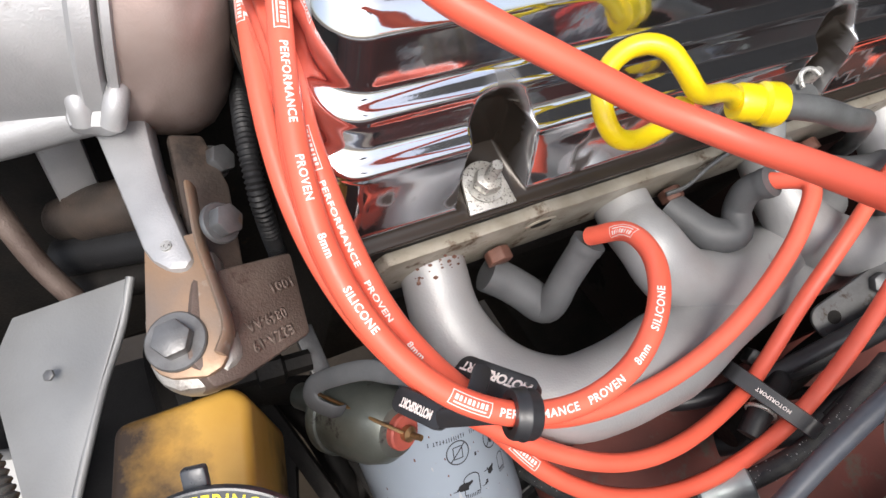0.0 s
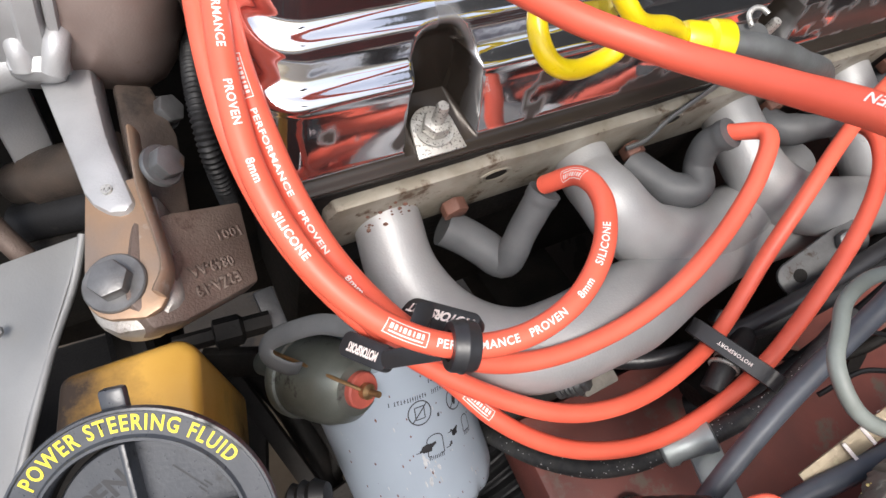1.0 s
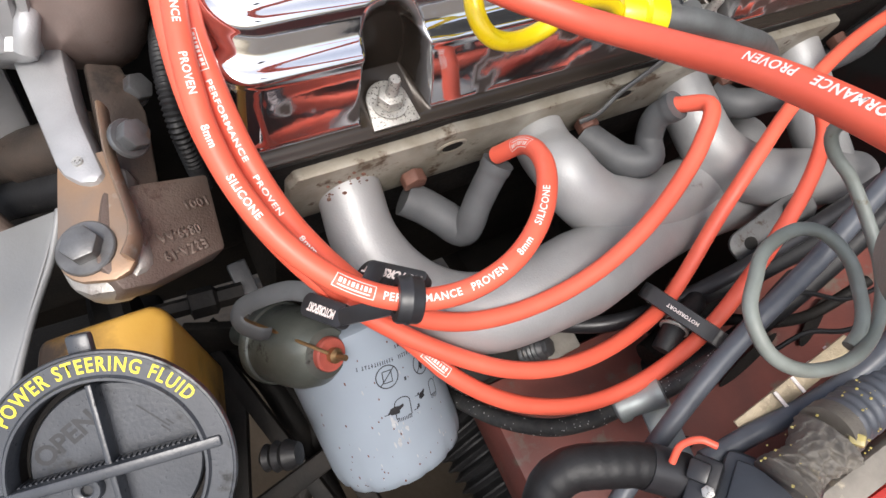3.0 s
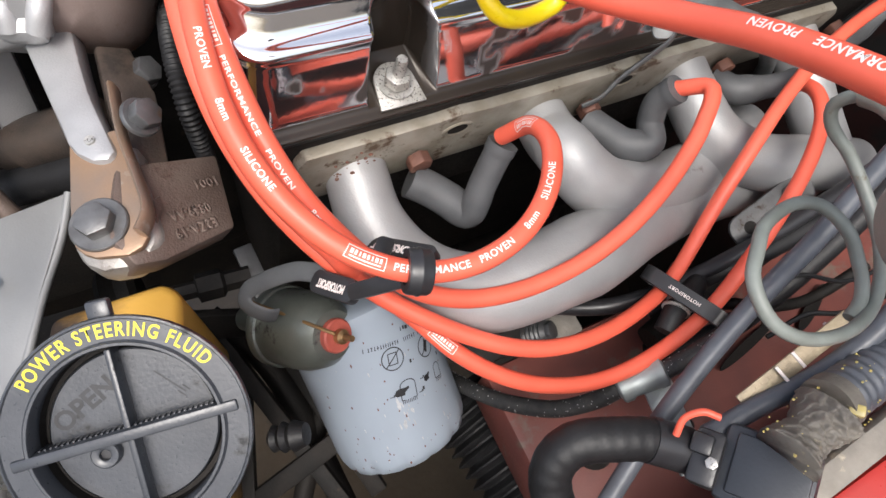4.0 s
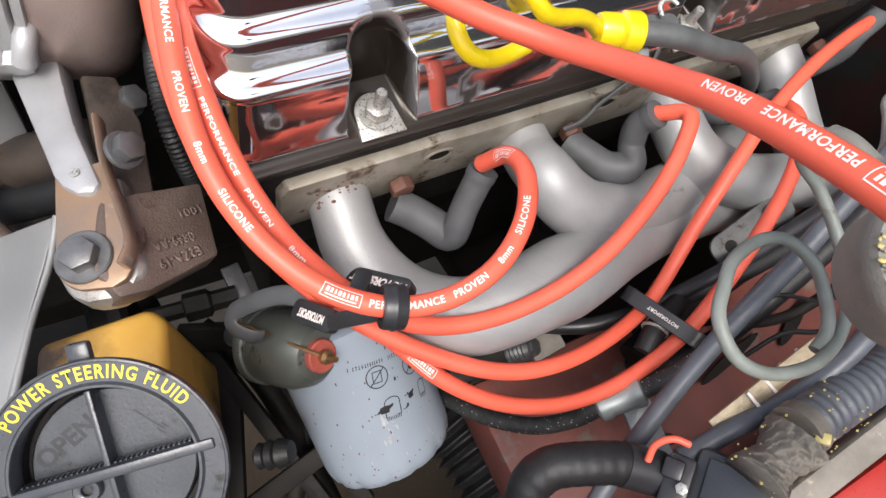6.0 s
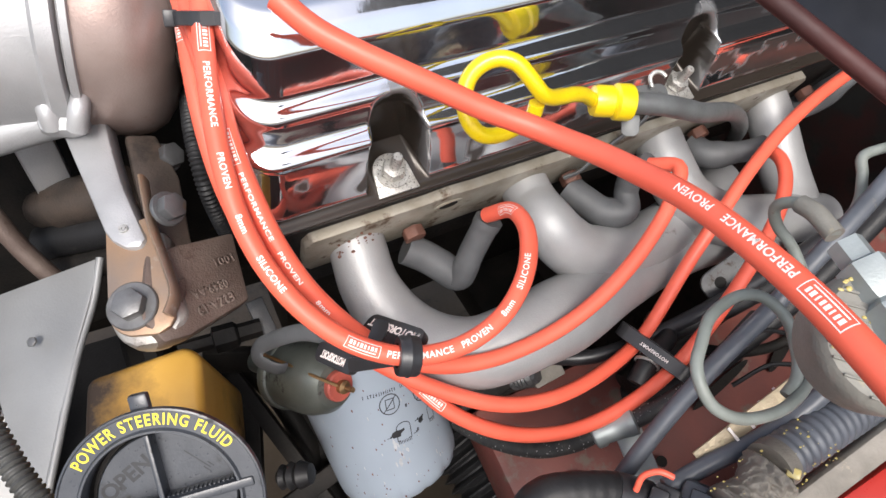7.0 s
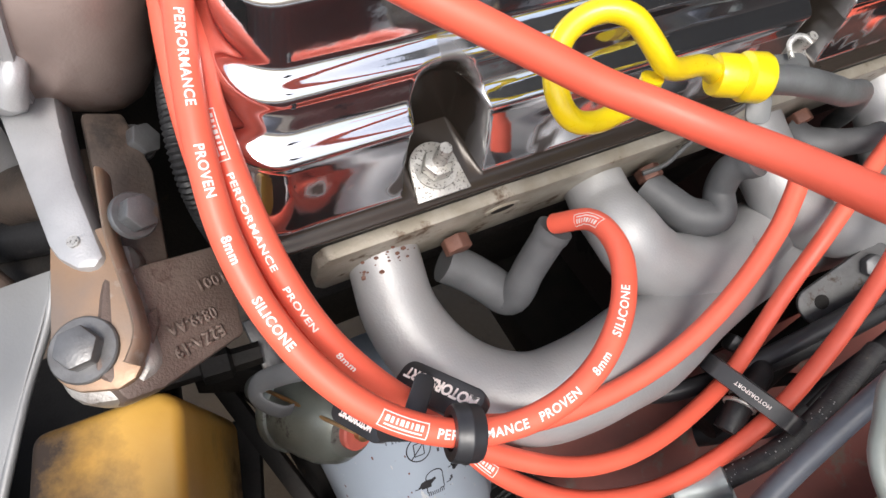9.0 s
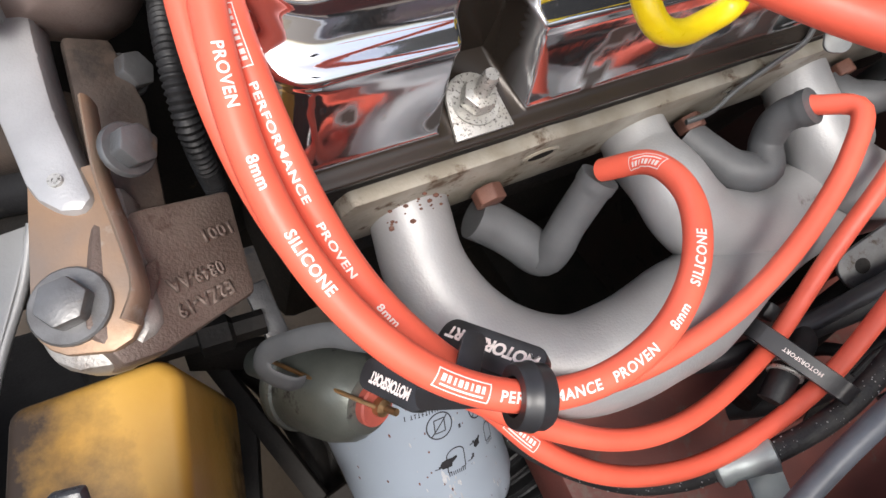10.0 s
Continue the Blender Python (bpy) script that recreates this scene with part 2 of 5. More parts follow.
def solo(name, bm, m, label, category, group="", kind="", smooth=True):
    return tagged(new(name, finish(bm, m, name, smooth)), label, category, group, kind)


def part(name, bm, m, parent, label="", smooth=True):
    ob = new(name, finish(bm, m, name, smooth))
    ob.parent = parent
    if parent.data is None:
        ob.matrix_parent_inverse = Matrix.Translation(-Vector(parent.location))
    if label:
        ob["label"] = label
    return ob


def spline(points, step=0.003):
    """Evenly spaced points and tangents along a smooth curve through the control points."""
    p = [Vector(q) for q in points]
    p = [2 * p[0] - p[1]] + p + [2 * p[-1] - p[-2]]
    dense = []
    for i in range(1, len(p) - 2):
        for k in range(24):
            t = k / 24
            a, b, c, d = p[i - 1], p[i], p[i + 1], p[i + 2]
            dense.append(0.5 * ((2 * b) + (c - a) * t + (2 * a - 5 * b + 4 * c - d) * t * t + (3 * b - a - 3 * c + d) * t ** 3))
    dense.append(p[-2])
    run = [0.0]
    for a, b in zip(dense, dense[1:]):
        run.append(run[-1] + (b - a).length)
    count = max(3, int(run[-1] / step) + 1)
    out, k = [], 0
    for i in range(count):
        s = run[-1] * i / (count - 1)
        while k < len(run) - 2 and run[k + 1] < s:
            k += 1
        f = (s - run[k]) / max(1e-9, run[k + 1] - run[k])
        out.append(dense[k].lerp(dense[k + 1], min(1, f)))
    tan = [(out[min(i + 1, count - 1)] - out[max(i - 1, 0)]).normalized() for i in range(count)]
    return out, tan, run[-1]


def sweep(points, radius, seg=14, step=0.003, squash=1.0, up=None, into=None):
    """A round bar along a smooth curve. radius: a number, or a function of the share of the length (0 to 1)."""
    bm = into or bmesh.new()
    pts, tan, _ = spline(points, step)
    ref = Vector(up) if up else Vector((0.31, 0.17, 0.93))
    u = (ref - tan[0] * ref.dot(tan[0])).normalized()
    rings = []
    for i, (p, t) in enumerate(zip(pts, tan)):
        u = (u - t * u.dot(t)).normalized()
        v = t.cross(u)
        r = radius(i / (len(pts) - 1)) if callable(radius) else radius
        rings.append([bm.verts.new(p + r * (math.cos(2 * math.pi * k / seg) * u + squash * math.sin(2 * math.pi * k / seg) * v)) for k in range(seg)])
    for a, b in zip(rings, rings[1:]):
        for k in range(seg):
            bm.faces.new((a[k], a[(k + 1) % seg], b[(k + 1) % seg], b[k]))
    bm.faces.new(rings[0][::-1])
    bm.faces.new(rings[-1])
    return bm


def basis(axis, up=(0, 0, 1)):
    """A turn whose z is the axis and whose x is as near to up as can be."""
    z = Vector(axis).normalized()
    u = Vector(up)
    x = (u - z * u.dot(z)).normalized()
    return Matrix((x, z.cross(x), z)).transposed().to_4x4()


def place(o, axis, up=(0, 0, 1)):
    return Matrix.Translation(o) @ basis(axis, up)


def lathe(profile, m, seg=32, into=None, close=True):
    """Turned body: (radius, height) pairs about the z of the pose m."""
    bm = into or bmesh.new()
    rings = []
    for r, h in profile:
        if r < 1e-6:
            rings.append([bm.verts.new(m @ Vector((0, 0, h)))] * seg)
        else:
            rings.append([bm.verts.new(m @ Vector((r * math.cos(2 * math.pi * k / seg), r * math.sin(2 * math.pi * k / seg), h))) for k in range(seg)])
    for a, b in zip(rings, rings[1:]):
        for k in range(seg):
            q = [a[k], a[(k + 1) % seg], b[(k + 1) % seg], b[k]]
            q = [v for i, v in enumerate(q) if v not in q[:i]]
            if len(q) > 2:
                bm.faces.new(q)
    if close:
        for ring in (rings[0], rings[-1]):
            if ring[0] is not ring[1]:
                bm.faces.new(ring)
    return bm


def slab(outline, thick, m, bevel=0.001, into=None, segs=2):
    """A plate: an outline in the xy of the pose m, from z 0 down to -thick, with rounded edges."""
    bm = bmesh.new()
    top = [bm.verts.new((x, y, 0)) for x, y in outline]
    low = [bm.verts.new((x, y, -thick)) for x, y in outline]
    n = len(outline)
    bm.faces.new(top)
    bm.faces.new(low[::-1])
    for i in range(n):
        bm.faces.new((top[i], low[i], low[(i + 1) % n], top[(i + 1) % n]))
    bmesh.ops.recalc_face_normals(bm, faces=bm.faces)
    if bevel:
        bmesh.ops.bevel(bm, geom=list(bm.edges), offset=bevel, segments=segs, affect="EDGES", profile=0.5, clamp_overlap=True)
    bm.transform(m)
    if into:
        me = bpy.data.meshes.new("joined")
        bm.to_mesh(me)
        bm.free()
        into.from_mesh(me)
        bpy.data.meshes.remove(me)
        return into
    return bm


def block(size, m, bevel=0.002, into=None):
    x, y, z = (v / 2 for v in size)
    return slab([(-x, -y), (x, -y), (x, y), (-x, y)], 2 * z, m @ Matrix.Translation((0, 0, z)), bevel, into)


def hexagon(r):
    return [(r * math.cos(math.pi * k / 3), r * math.sin(math.pi * k / 3)) for k in range(6)]


def rounded(w, h, r, n=4):
    out = []
    for cx, cy, a in ((w / 2 - r, h / 2 - r, 0), (-w / 2 + r, h / 2 - r, 90), (-w / 2 + r, -h / 2 + r, 180), (w / 2 - r, -h / 2 + r, 270)):
        out += [(cx + r * math.cos(radians(a + 90 * k / n)), cy + r * math.sin(radians(a + 90 * k / n))) for k in range(n + 1)]
    return out


def flat_text(text, size, bold=0.0, spread=1.0):
    """The outlines of a word as a flat mesh, centred on its origin, cut into rows so that it can be bent."""
    cu = bpy.data.curves.new("word", "FONT")
    cu.body, cu.size, cu.align_x, cu.align_y, cu.offset, cu.space_character = text, size, "CENTER", "CENTER", bold, spread
    cu.resolution_u = 3
    ob = new("word", cu)
    me = bpy.data.meshes.new_from_object(ob.evaluated_get(bpy.context.evaluated_depsgraph_get()))
    bpy.data.objects.remove(ob)
    bpy.data.curves.remove(cu)
    bm = bmesh.new()
    bm.from_mesh(me)
    bpy.data.meshes.remove(me)
    return bm


def cut_rows(bm, size, rows=6):
    for k in range(-rows, rows + 1):
        geom = list(bm.verts) + list(bm.edges) + list(bm.faces)
        bmesh.ops.bisect_plane(bm, geom=geom, plane_co=(0, size * 0.6 * k / rows, 0), plane_no=(0, 1, 0))
    return bm


def bars(rects):
    """Flat printed bars: (x, y, width, height) each."""
    bm = bmesh.new()
    for x, y, w, h in rects:
        bm.faces.new([bm.verts.new(v) for v in ((x - w / 2, y - h / 2, 0), (x + w / 2, y - h / 2, 0), (x + w / 2, y + h / 2, 0), (x - w / 2, y + h / 2, 0))])
    return bm


def long_cuts(bm, w, n=8):
    for k in range(-n, n + 1):
        bmesh.ops.bisect_plane(bm, geom=list(bm.verts) + list(bm.edges) + list(bm.faces), plane_co=(w * 0.5 * k / n, 0, 0), plane_no=(1, 0, 0))
    return bm


PRINT_SIDE = Vector((0.02, -0.03, 1.11))


def on_wire(bm, points, radius, s0, turn=0.0, lift=0.00012, back=False):
    """Bends a flat print round a wire: its x along the wire from arc length s0, its y round it."""
    pts, tan, total = spline(points, 0.001)
    if back:
        pts, tan = pts[::-1], [-t for t in tan[::-1]]
    step = total / (len(pts) - 1)
    for v in bm.verts:
        s = min(max(s0 + v.co.x, 0), total - 1e-6) / step
        i = int(s)
        p, t = pts[i].lerp(pts[min(i + 1, len(pts) - 1)], s - i), tan[i]
        out = PRINT_SIDE - p
        out = (out - t * out.dot(t)).normalized()
        side = out.cross(t)
        a = v.co.y / radius + radians(turn)
        v.co = p + (radius + lift) * (math.cos(a) * out + math.sin(a) * side)
    return bm


def bolt(o, axis, r, h, m, washer=0.0, parent=None, name="bolt", stem=0.0):
    """A hex head with a chamfer, and its washer."""
    b = place(o, axis)
    bm = slab(hexagon(r), h, b @ Matrix.Translation((0, 0, h)), r * 0.12)
    if stem:
        lathe([(stem, h), (stem, h * 2.6), (stem * 0.8, h * 2.8)], b, 12, bm)
    ob = part(name, bm, m, parent)
    if washer:
        part("washer", lathe([(washer * 0.45, 0.0012), (washer * 0.95, 0.0012), (washer, 0.0006), (washer, -0.001)], b, 28), m, ob)
    return ob


# ---- the engine's own axes: x along the crankshaft, y inward, z square to the cover rail ----
EX = Vector((0.9965, 0.08, -0.02)).normalized()
EY = Vector((0, -0.37, 0.93)).cross(EX).normalized()
EZ = EX.cross(EY)
ENGINE = Matrix.Translation((0.0724, 0.164, 0.8955)) @ Matrix((EX, EY, EZ)).transposed().to_4x4()


def eng(a, p, c):
    return ENGINE @ Vector((a, p, c))


# ---- ground and body panels ----
bm = bmesh.new()
bmesh.ops.create_grid(bm, x_segments=40, y_segments=40, size=400)
solo("ground", bm, M_CONCRETE, "dusty beige concrete ground under the car", "ground", kind="structure")

# maroon frame rail and inner panels
bm = block((0.62, 0.15, 0.05), place((0.445, 0.060, 0.70), (0, -0.25, 1), (1, 0.05, 0)), 0.006)
solo("frame_rail", bm, M_MAROON, "dull maroon painted frame rail with dirt and rust", "frame rail", kind="structure")
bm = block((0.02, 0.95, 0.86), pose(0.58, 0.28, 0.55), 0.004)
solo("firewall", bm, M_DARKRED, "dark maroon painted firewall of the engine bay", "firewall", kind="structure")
# Wall added out of view; its maroon warms and lifts the chrome's reflections.
bm = block((1.02, 0.03, 0.78), pose(0.08, -0.185, 0.50, 0, 0, 2), 0.006)
solo("inner_fender", bm, M_MAROON, "unseen maroon inner fender wall, coloured for the chrome's reflections", "fender", kind="structure")
# Two added black walls shade the ground and darken gaps past the engine.
bm = block((0.03, 0.95, 0.80), pose(-0.44, 0.28, 0.52), 0.006)
solo("radiator_support", bm, M_HEAD, "black wall added on the radiator side to keep light out", "radiator support", kind="structure")
bm = block((1.0, 0.03, 0.80), pose(0.08, 0.77, 0.55), 0.006)
solo("far_fender", bm, M_HEAD, "black wall added on the engine's far side to keep light out", "fender", kind="structure")

# Hood out of view, leaned so the chrome's right end reflects dark.
bm = block((1.10, 1.30, 0.03), pose(0.680, 0.25, 1.45, 0, 79, 0), 0.01)
solo("hood", bm, M_HOOD, "unseen open hood, its underside painted near black for shade", "hood", kind="structure")
# Short strip close to the camera, laid along its rays to fill a corner.
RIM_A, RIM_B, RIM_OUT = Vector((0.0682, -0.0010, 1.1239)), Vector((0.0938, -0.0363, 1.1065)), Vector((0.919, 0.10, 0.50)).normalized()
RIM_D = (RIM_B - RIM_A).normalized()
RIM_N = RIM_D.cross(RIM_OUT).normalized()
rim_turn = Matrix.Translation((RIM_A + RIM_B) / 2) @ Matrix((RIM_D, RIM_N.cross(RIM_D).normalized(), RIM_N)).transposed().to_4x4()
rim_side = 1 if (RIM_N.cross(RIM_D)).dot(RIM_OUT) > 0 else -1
solo("hood_panel", slab([(-0.028, 0.0010 * rim_side), (0.024, 0.0010 * rim_side), (0.020, 0.024 * rim_side), (-0.028, 0.024 * rim_side)], 0.002, rim_turn, 0.0004), M_HOODPAINT, "dark painted strip of the raised hood, sized to fit the camera's view", "hood", kind="structure")
solo("hood_lip", sweep([RIM_A, RIM_A.lerp(RIM_B, 0.5), RIM_B], 0.0011, 12, 0.004), M_LIP, "dull maroon lip of the raised hood, placed to fit the camera's view", "hood", kind="structure")
# Added panel out of view; gives the valve cover mid-grey reflections.
bm = block((1.30, 0.36, 0.02), pose(0.10, -0.37, 0.90, 6, 0, 2), 0.008)
solo("fender_reflector", bm, M_GREY_REFLECTOR, "unseen grey panel added for mid-grey reflections in the chrome", "fender", kind="structure")
# Thin black discs on the rail paint the dark inside its slots.
rail_holes = bmesh.new()
for c, w, h, turn in (((0.1765, 0.0380, 0.7256), 0.012, 0.010, 0), ((0.3213, 0.0605, 0.7313), 0.034, 0.0035, 12), ((0.3888, 0.0663, 0.7328), 0.026, 0.0045, 25), ((0.2450, 0.0300, 0.7240), 0.004, 0.004, 0), ((0.2700, 0.0900, 0.7390), 0.005, 0.005, 0)):
    slab([(w * math.cos(2 * math.pi * k / 20), h * math.sin(2 * math.pi * k / 20)) for k in range(20)], 0.001, place(c, (0, -0.25, 1), (1, 0.05, 0)) @ pose(0, 0, 0.0004, 0, 0, turn), 0, rail_holes)
solo("rail_slot_shade", rail_holes, M_HEAD, "black discs for the shade inside slots of the maroon frame rail", "slot", kind="structure")

# ---- engine block and head ----
engine = thing("engine_block", eng(0.15, 0.1, -0.25), "dark greasy cast iron engine block with cylinder head", "engine")
part("cylinder_head", slab([(-0.035, 0.006), (0.40, 0.006), (0.40, 0.19), (-0.035, 0.19)], 0.10, ENGINE @ Matrix.Translation((0, 0, 0.0285)), 0.003), M_HEAD, engine)
part("crankcase", slab([(-0.03, 0.03), (0.40, 0.03), (0.40, 0.40), (-0.03, 0.40)], 0.26, ENGINE @ Matrix.Translation((0, 0, -0.07)), 0.01), M_HEAD, engine)

# ---- chrome valve cover ----
SIDE = [(0.0040, 0.0288), (0.0040, 0.0312), (0.0085, 0.0316), (0.0105, 0.0335), (0.0150, 0.0470), (0.0184, 0.0570), (0.0200, 0.0628), (0.0198, 0.0650), (0.0208, 0.0666), (0.0232, 0.0675), (0.0258, 0.0680), (0.0282, 0.0696), (0.0330, 0.0766), (0.0338, 0.0788), (0.0350, 0.0806), (0.0374, 0.0816), (0.0396, 0.0821), (0.0420, 0.0838), (0.0462, 0.0940), (0.0495, 0.1025), (0.0555, 0.1085), (0.0635, 0.1120), (0.0755, 0.1135), (0.0905, 0.1140)]
COVER_A0, COVER_A1, COVER_W = -0.056, 0.374, 0.195


def cover_profile(n):
    """Even steps along the stepped side of the cover, corners eased."""
    pts = [Vector((a, b, 0)) for a, b in SIDE]
    run = [0.0]
    for a, b in zip(pts, pts[1:]):
        run.append(run[-1] + (b - a).length)
    out = []
    for i in range(n):
        q, k = run[-1] * i / (n - 1), 0
        while k < len(run) - 2 and run[k + 1] < q:
            k += 1
        out.append(pts[k].lerp(pts[k + 1], (q - run[k]) / (run[k + 1] - run[k])))
    for _ in range(2):
        out = out[:3] + [(a + 2 * b + c) / 4 for a, b, c in zip(out[2:], out[3:], out[4:])] + out[-1:]
    return [(q.x, q.y) for q in out]


def pocket(a, p, c):
    """The arched pockets that the hold-down nuts sit in push the side inward."""
    h = (c - 0.0330) / 0.0460
    if h > 0:
        for a0 in (0.0225, 0.2160):
            rho = (abs(a - a0) / (0.0148 if a < a0 else 0.0172)) ** 2.6 + h ** 2.6
            w = min(1.0, max(0.0, (1.30 - rho) / 0.75))
            p += w * w * (3 - 2 * w) * max(0.0, 0.0370 - p)
    return p


def cover_mesh():
    """Rings of a rounded rectangle, stepped inward and upward."""
    bm = bmesh.new()
    tone = bm.verts.layers.float.new("tarnish_shade")
    front = sorted([COVER_A0 + (COVER_A1 - COVER_A0) * i / 150 for i in range(151)] + [a0 - 0.026 + 0.052 * k / 70 for a0 in (0.0225, 0.2160) for k in range(71)])
    share = [(a - COVER_A0) / (COVER_A1 - COVER_A0) for a in front]
    rings = []
    for p, c in cover_profile(150):
        e = max(0.0, p - 0.004) * 0.16
        r = 0.018
        lo, hi, far = COVER_A0 + 2.0 * e, COVER_A1 - e, COVER_W - max(0.0, p - 0.004)
        ring = []
        for f in share:
            a, m0, m1 = COVER_A0 + (COVER_A1 - COVER_A0) * f, COVER_A0 + 0.052, COVER_A1 - 0.052
            if a < m0:
                a = lo + r + (m0 - lo - r) * (a - COVER_A0) / 0.052
            elif a > m1:
                a = hi - r - (hi - r - m1) * (COVER_A1 - a) / 0.052
            ring.append((a, pocket(a, p, c), c))
        ring += [(hi - r + r * math.sin(t), p + r - r * math.cos(t), c) for t in [math.pi / 2 * k / 12 for k in range(1, 12)]]
        ring += [(hi, p + r, c), (hi, far, c), (lo, far, c), (lo, p + r, c)]
        ring += [(lo + r - r * math.cos(t), p + r - r * math.sin(t), c) for t in [math.pi / 2 * k / 12 for k in range(1, 12)]]
        row = []
        for q in ring:
            v = bm.verts.new(eng(*q))
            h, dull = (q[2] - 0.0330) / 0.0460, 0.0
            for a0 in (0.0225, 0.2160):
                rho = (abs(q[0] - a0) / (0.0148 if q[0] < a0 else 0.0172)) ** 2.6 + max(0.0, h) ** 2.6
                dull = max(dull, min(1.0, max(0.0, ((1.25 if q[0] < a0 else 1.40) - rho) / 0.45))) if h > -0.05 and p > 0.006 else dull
            # Oily smears; their rightward increase also paints in the hood's dark reflection.
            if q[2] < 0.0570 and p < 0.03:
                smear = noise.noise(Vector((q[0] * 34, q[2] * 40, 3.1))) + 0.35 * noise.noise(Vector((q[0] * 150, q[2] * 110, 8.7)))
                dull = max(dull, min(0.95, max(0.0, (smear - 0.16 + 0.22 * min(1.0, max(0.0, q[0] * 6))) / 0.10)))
            # The lip is painted fully dark for the shaded gap along it.
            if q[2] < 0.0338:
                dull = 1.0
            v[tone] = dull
            row.append(v)
        rings.append(row)
    n = len(rings[0])
    for a, b in zip(rings, rings[1:]):
        for k in range(n):
            bm.faces.new((a[k], a[(k + 1) % n], b[(k + 1) % n], b[k]))
    bm.faces.new(rings[-1])
    return bm


cover = thing("valve_cover", eng(0.16, 0.1, 0.03), "chromed ribbed valve cover on the cylinder head, lightly pitted", "valve cover")
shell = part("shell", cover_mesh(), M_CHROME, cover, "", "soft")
part("gasket", slab([(COVER_A0, 0.005), (COVER_A1, 0.005), (COVER_A1, 0.19), (COVER_A0, 0.19)], 0.003, ENGINE @ Matrix.Translation((0, 0, 0.0283)), 0), M_BLACK_DULL, cover, "black rubber gasket")
for a0 in (0.0225, 0.2160):
    arch = [(-0.0115, -0.0120), (0.0115, -0.0120)] + [(0.0100 * math.cos(radians(k)), 0.0100 * math.sin(radians(k))) for k in range(0, 181, 15)]
    pl = part("load_plate", slab(arch, 0.0018, ENGINE @ Matrix.Translation((a0, 0.0175, 0.0356)) @ pose(0, 0, 0, 9, 0, 0), 0.0004), M_ZINC, cover, "speckled zinc load-spreading plate")
    nut = part("nut", slab(hexagon(0.0064), 0.0060, ENGINE @ Matrix.Translation((a0, 0.0165, 0.0425)), 0.0008), M_ZINC, pl)
    part("washer", lathe([(0.0085, 0), (0.0085, 0.0008)], ENGINE @ Matrix.Translation((a0, 0.0165, 0.0352)), 24), M_ZINC, pl)
    part("stud", lathe([(0.0028, 0.036), (0.0028, 0.0515), (0.0023, 0.053), (0.0015, 0.053)], ENGINE @ Matrix.Translation((a0, 0.0165, 0)), 14), M_ZINC, pl)

# ---- exhaust header ----
header = thing("exhaust_header", eng(0.15, -0.05, -0.1), "satin grey painted tubular exhaust header bolted to the head", "exhaust header")
outline = []
for x, y in ((-0.030, 0.012), (-0.026, 0.0185), (0.040, 0.0185), (0.055, 0.0200), (0.070, 0.0185), (0.150, 0.0185), (0.170, 0.0200), (0.185, 0.0185), (0.345, 0.0185), (0.352, 0.012), (0.352, -0.020), (-0.026, -0.024), (-0.030, -0.016)):
    outline.append((x, y))
flange_pose = ENGINE @ pose(0, 0, 0, 90, 0, 0)
part("flange", slab(outline, 0.009, flange_pose, 0.0012), M_FLANGE, header, "tan weathered steel flange plate")
TUBES = [
    [(0.0740, 0.1800, 0.8900), (0.0734, 0.1677, 0.8837), (0.0740, 0.1517, 0.8689), (0.0799, 0.1352, 0.8583), (0.0897, 0.1196, 0.8523), (0.1025, 0.1064, 0.8500), (0.1180, 0.0980, 0.8503), (0.1368, 0.0965, 0.8513), (0.1588, 0.0994, 0.8498), (0.1833, 0.1049, 0.8455), (0.2097, 0.1128, 0.8397), (0.2374, 0.1211, 0.8331), (0.2661, 0.1288, 0.8263), (0.2951, 0.1348, 0.8197), (0.3242, 0.1387, 0.8135), (0.3532, 0.1403, 0.8079), (0.3820, 0.1394, 0.8029), (0.4105, 0.1361, 0.7985)],
    [tuple(eng(0.1130, 0.0020, -0.0070)), tuple(eng(0.1120, -0.0125, -0.0060)), (0.1846, 0.1472, 0.8836), (0.1922, 0.1382, 0.8734), (0.2036, 0.1324, 0.8630), (0.2197, 0.1307, 0.8539), (0.2406, 0.1326, 0.8458), (0.2661, 0.1380, 0.8393), (0.2962, 0.1471, 0.8342), (0.3305, 0.1601, 0.8303), (0.3690, 0.1769, 0.8276)],
    [(0.2960, 0.1960, 0.8890), (0.2950, 0.1720, 0.8760), (0.3020, 0.1480, 0.8590), (0.3320, 0.1320, 0.8420), (0.3800, 0.1260, 0.8300), (0.4300, 0.1240, 0.8150)],
    [(0.4030, 0.2060, 0.8870), (0.4020, 0.1800, 0.8700), (0.4030, 0.1560, 0.8480), (0.4120, 0.1370, 0.8250), (0.4350, 0.1270, 0.7950)],
]
TUBE_R = [[0.016, 0.0166, 0.0178, 0.0186, 0.0202, 0.021, 0.0218, 0.0238, 0.0226, 0.0209, 0.0204, 0.0199, 0.0197, 0.0196, 0.0195, 0.0195, 0.0195, 0.0195], [0.0152, 0.0160, 0.0178, 0.0191, 0.0204, 0.0208, 0.0202, 0.0195, 0.0188, 0.0184, 0.018], [0.0160, 0.0170, 0.0185, 0.0190, 0.0190, 0.0185], [0.0160, 0.0165, 0.0170, 0.0170, 0.0170]]


def along(values):
    """A radius that eases through the given values, evenly spaced along the length."""
    def at(f):
        q = min(f, 0.99999) * (len(values) - 1)
        i = int(q)
        return values[i] + (values[i + 1] - values[i]) * (q - i)
    return at


for tube, radii in zip(TUBES, TUBE_R):
    part("tube", sweep(tube, along(radii), 32, 0.004), M_HEADER, header)
for a, c in ((0.0335, -0.006), (0.1445, -0.006), (0.2555, -0.006), (0.3600, 0.0)):
    bolt(eng(a, -0.002, c), -EY, 0.0068, 0.007, M_RUST, parent=header)

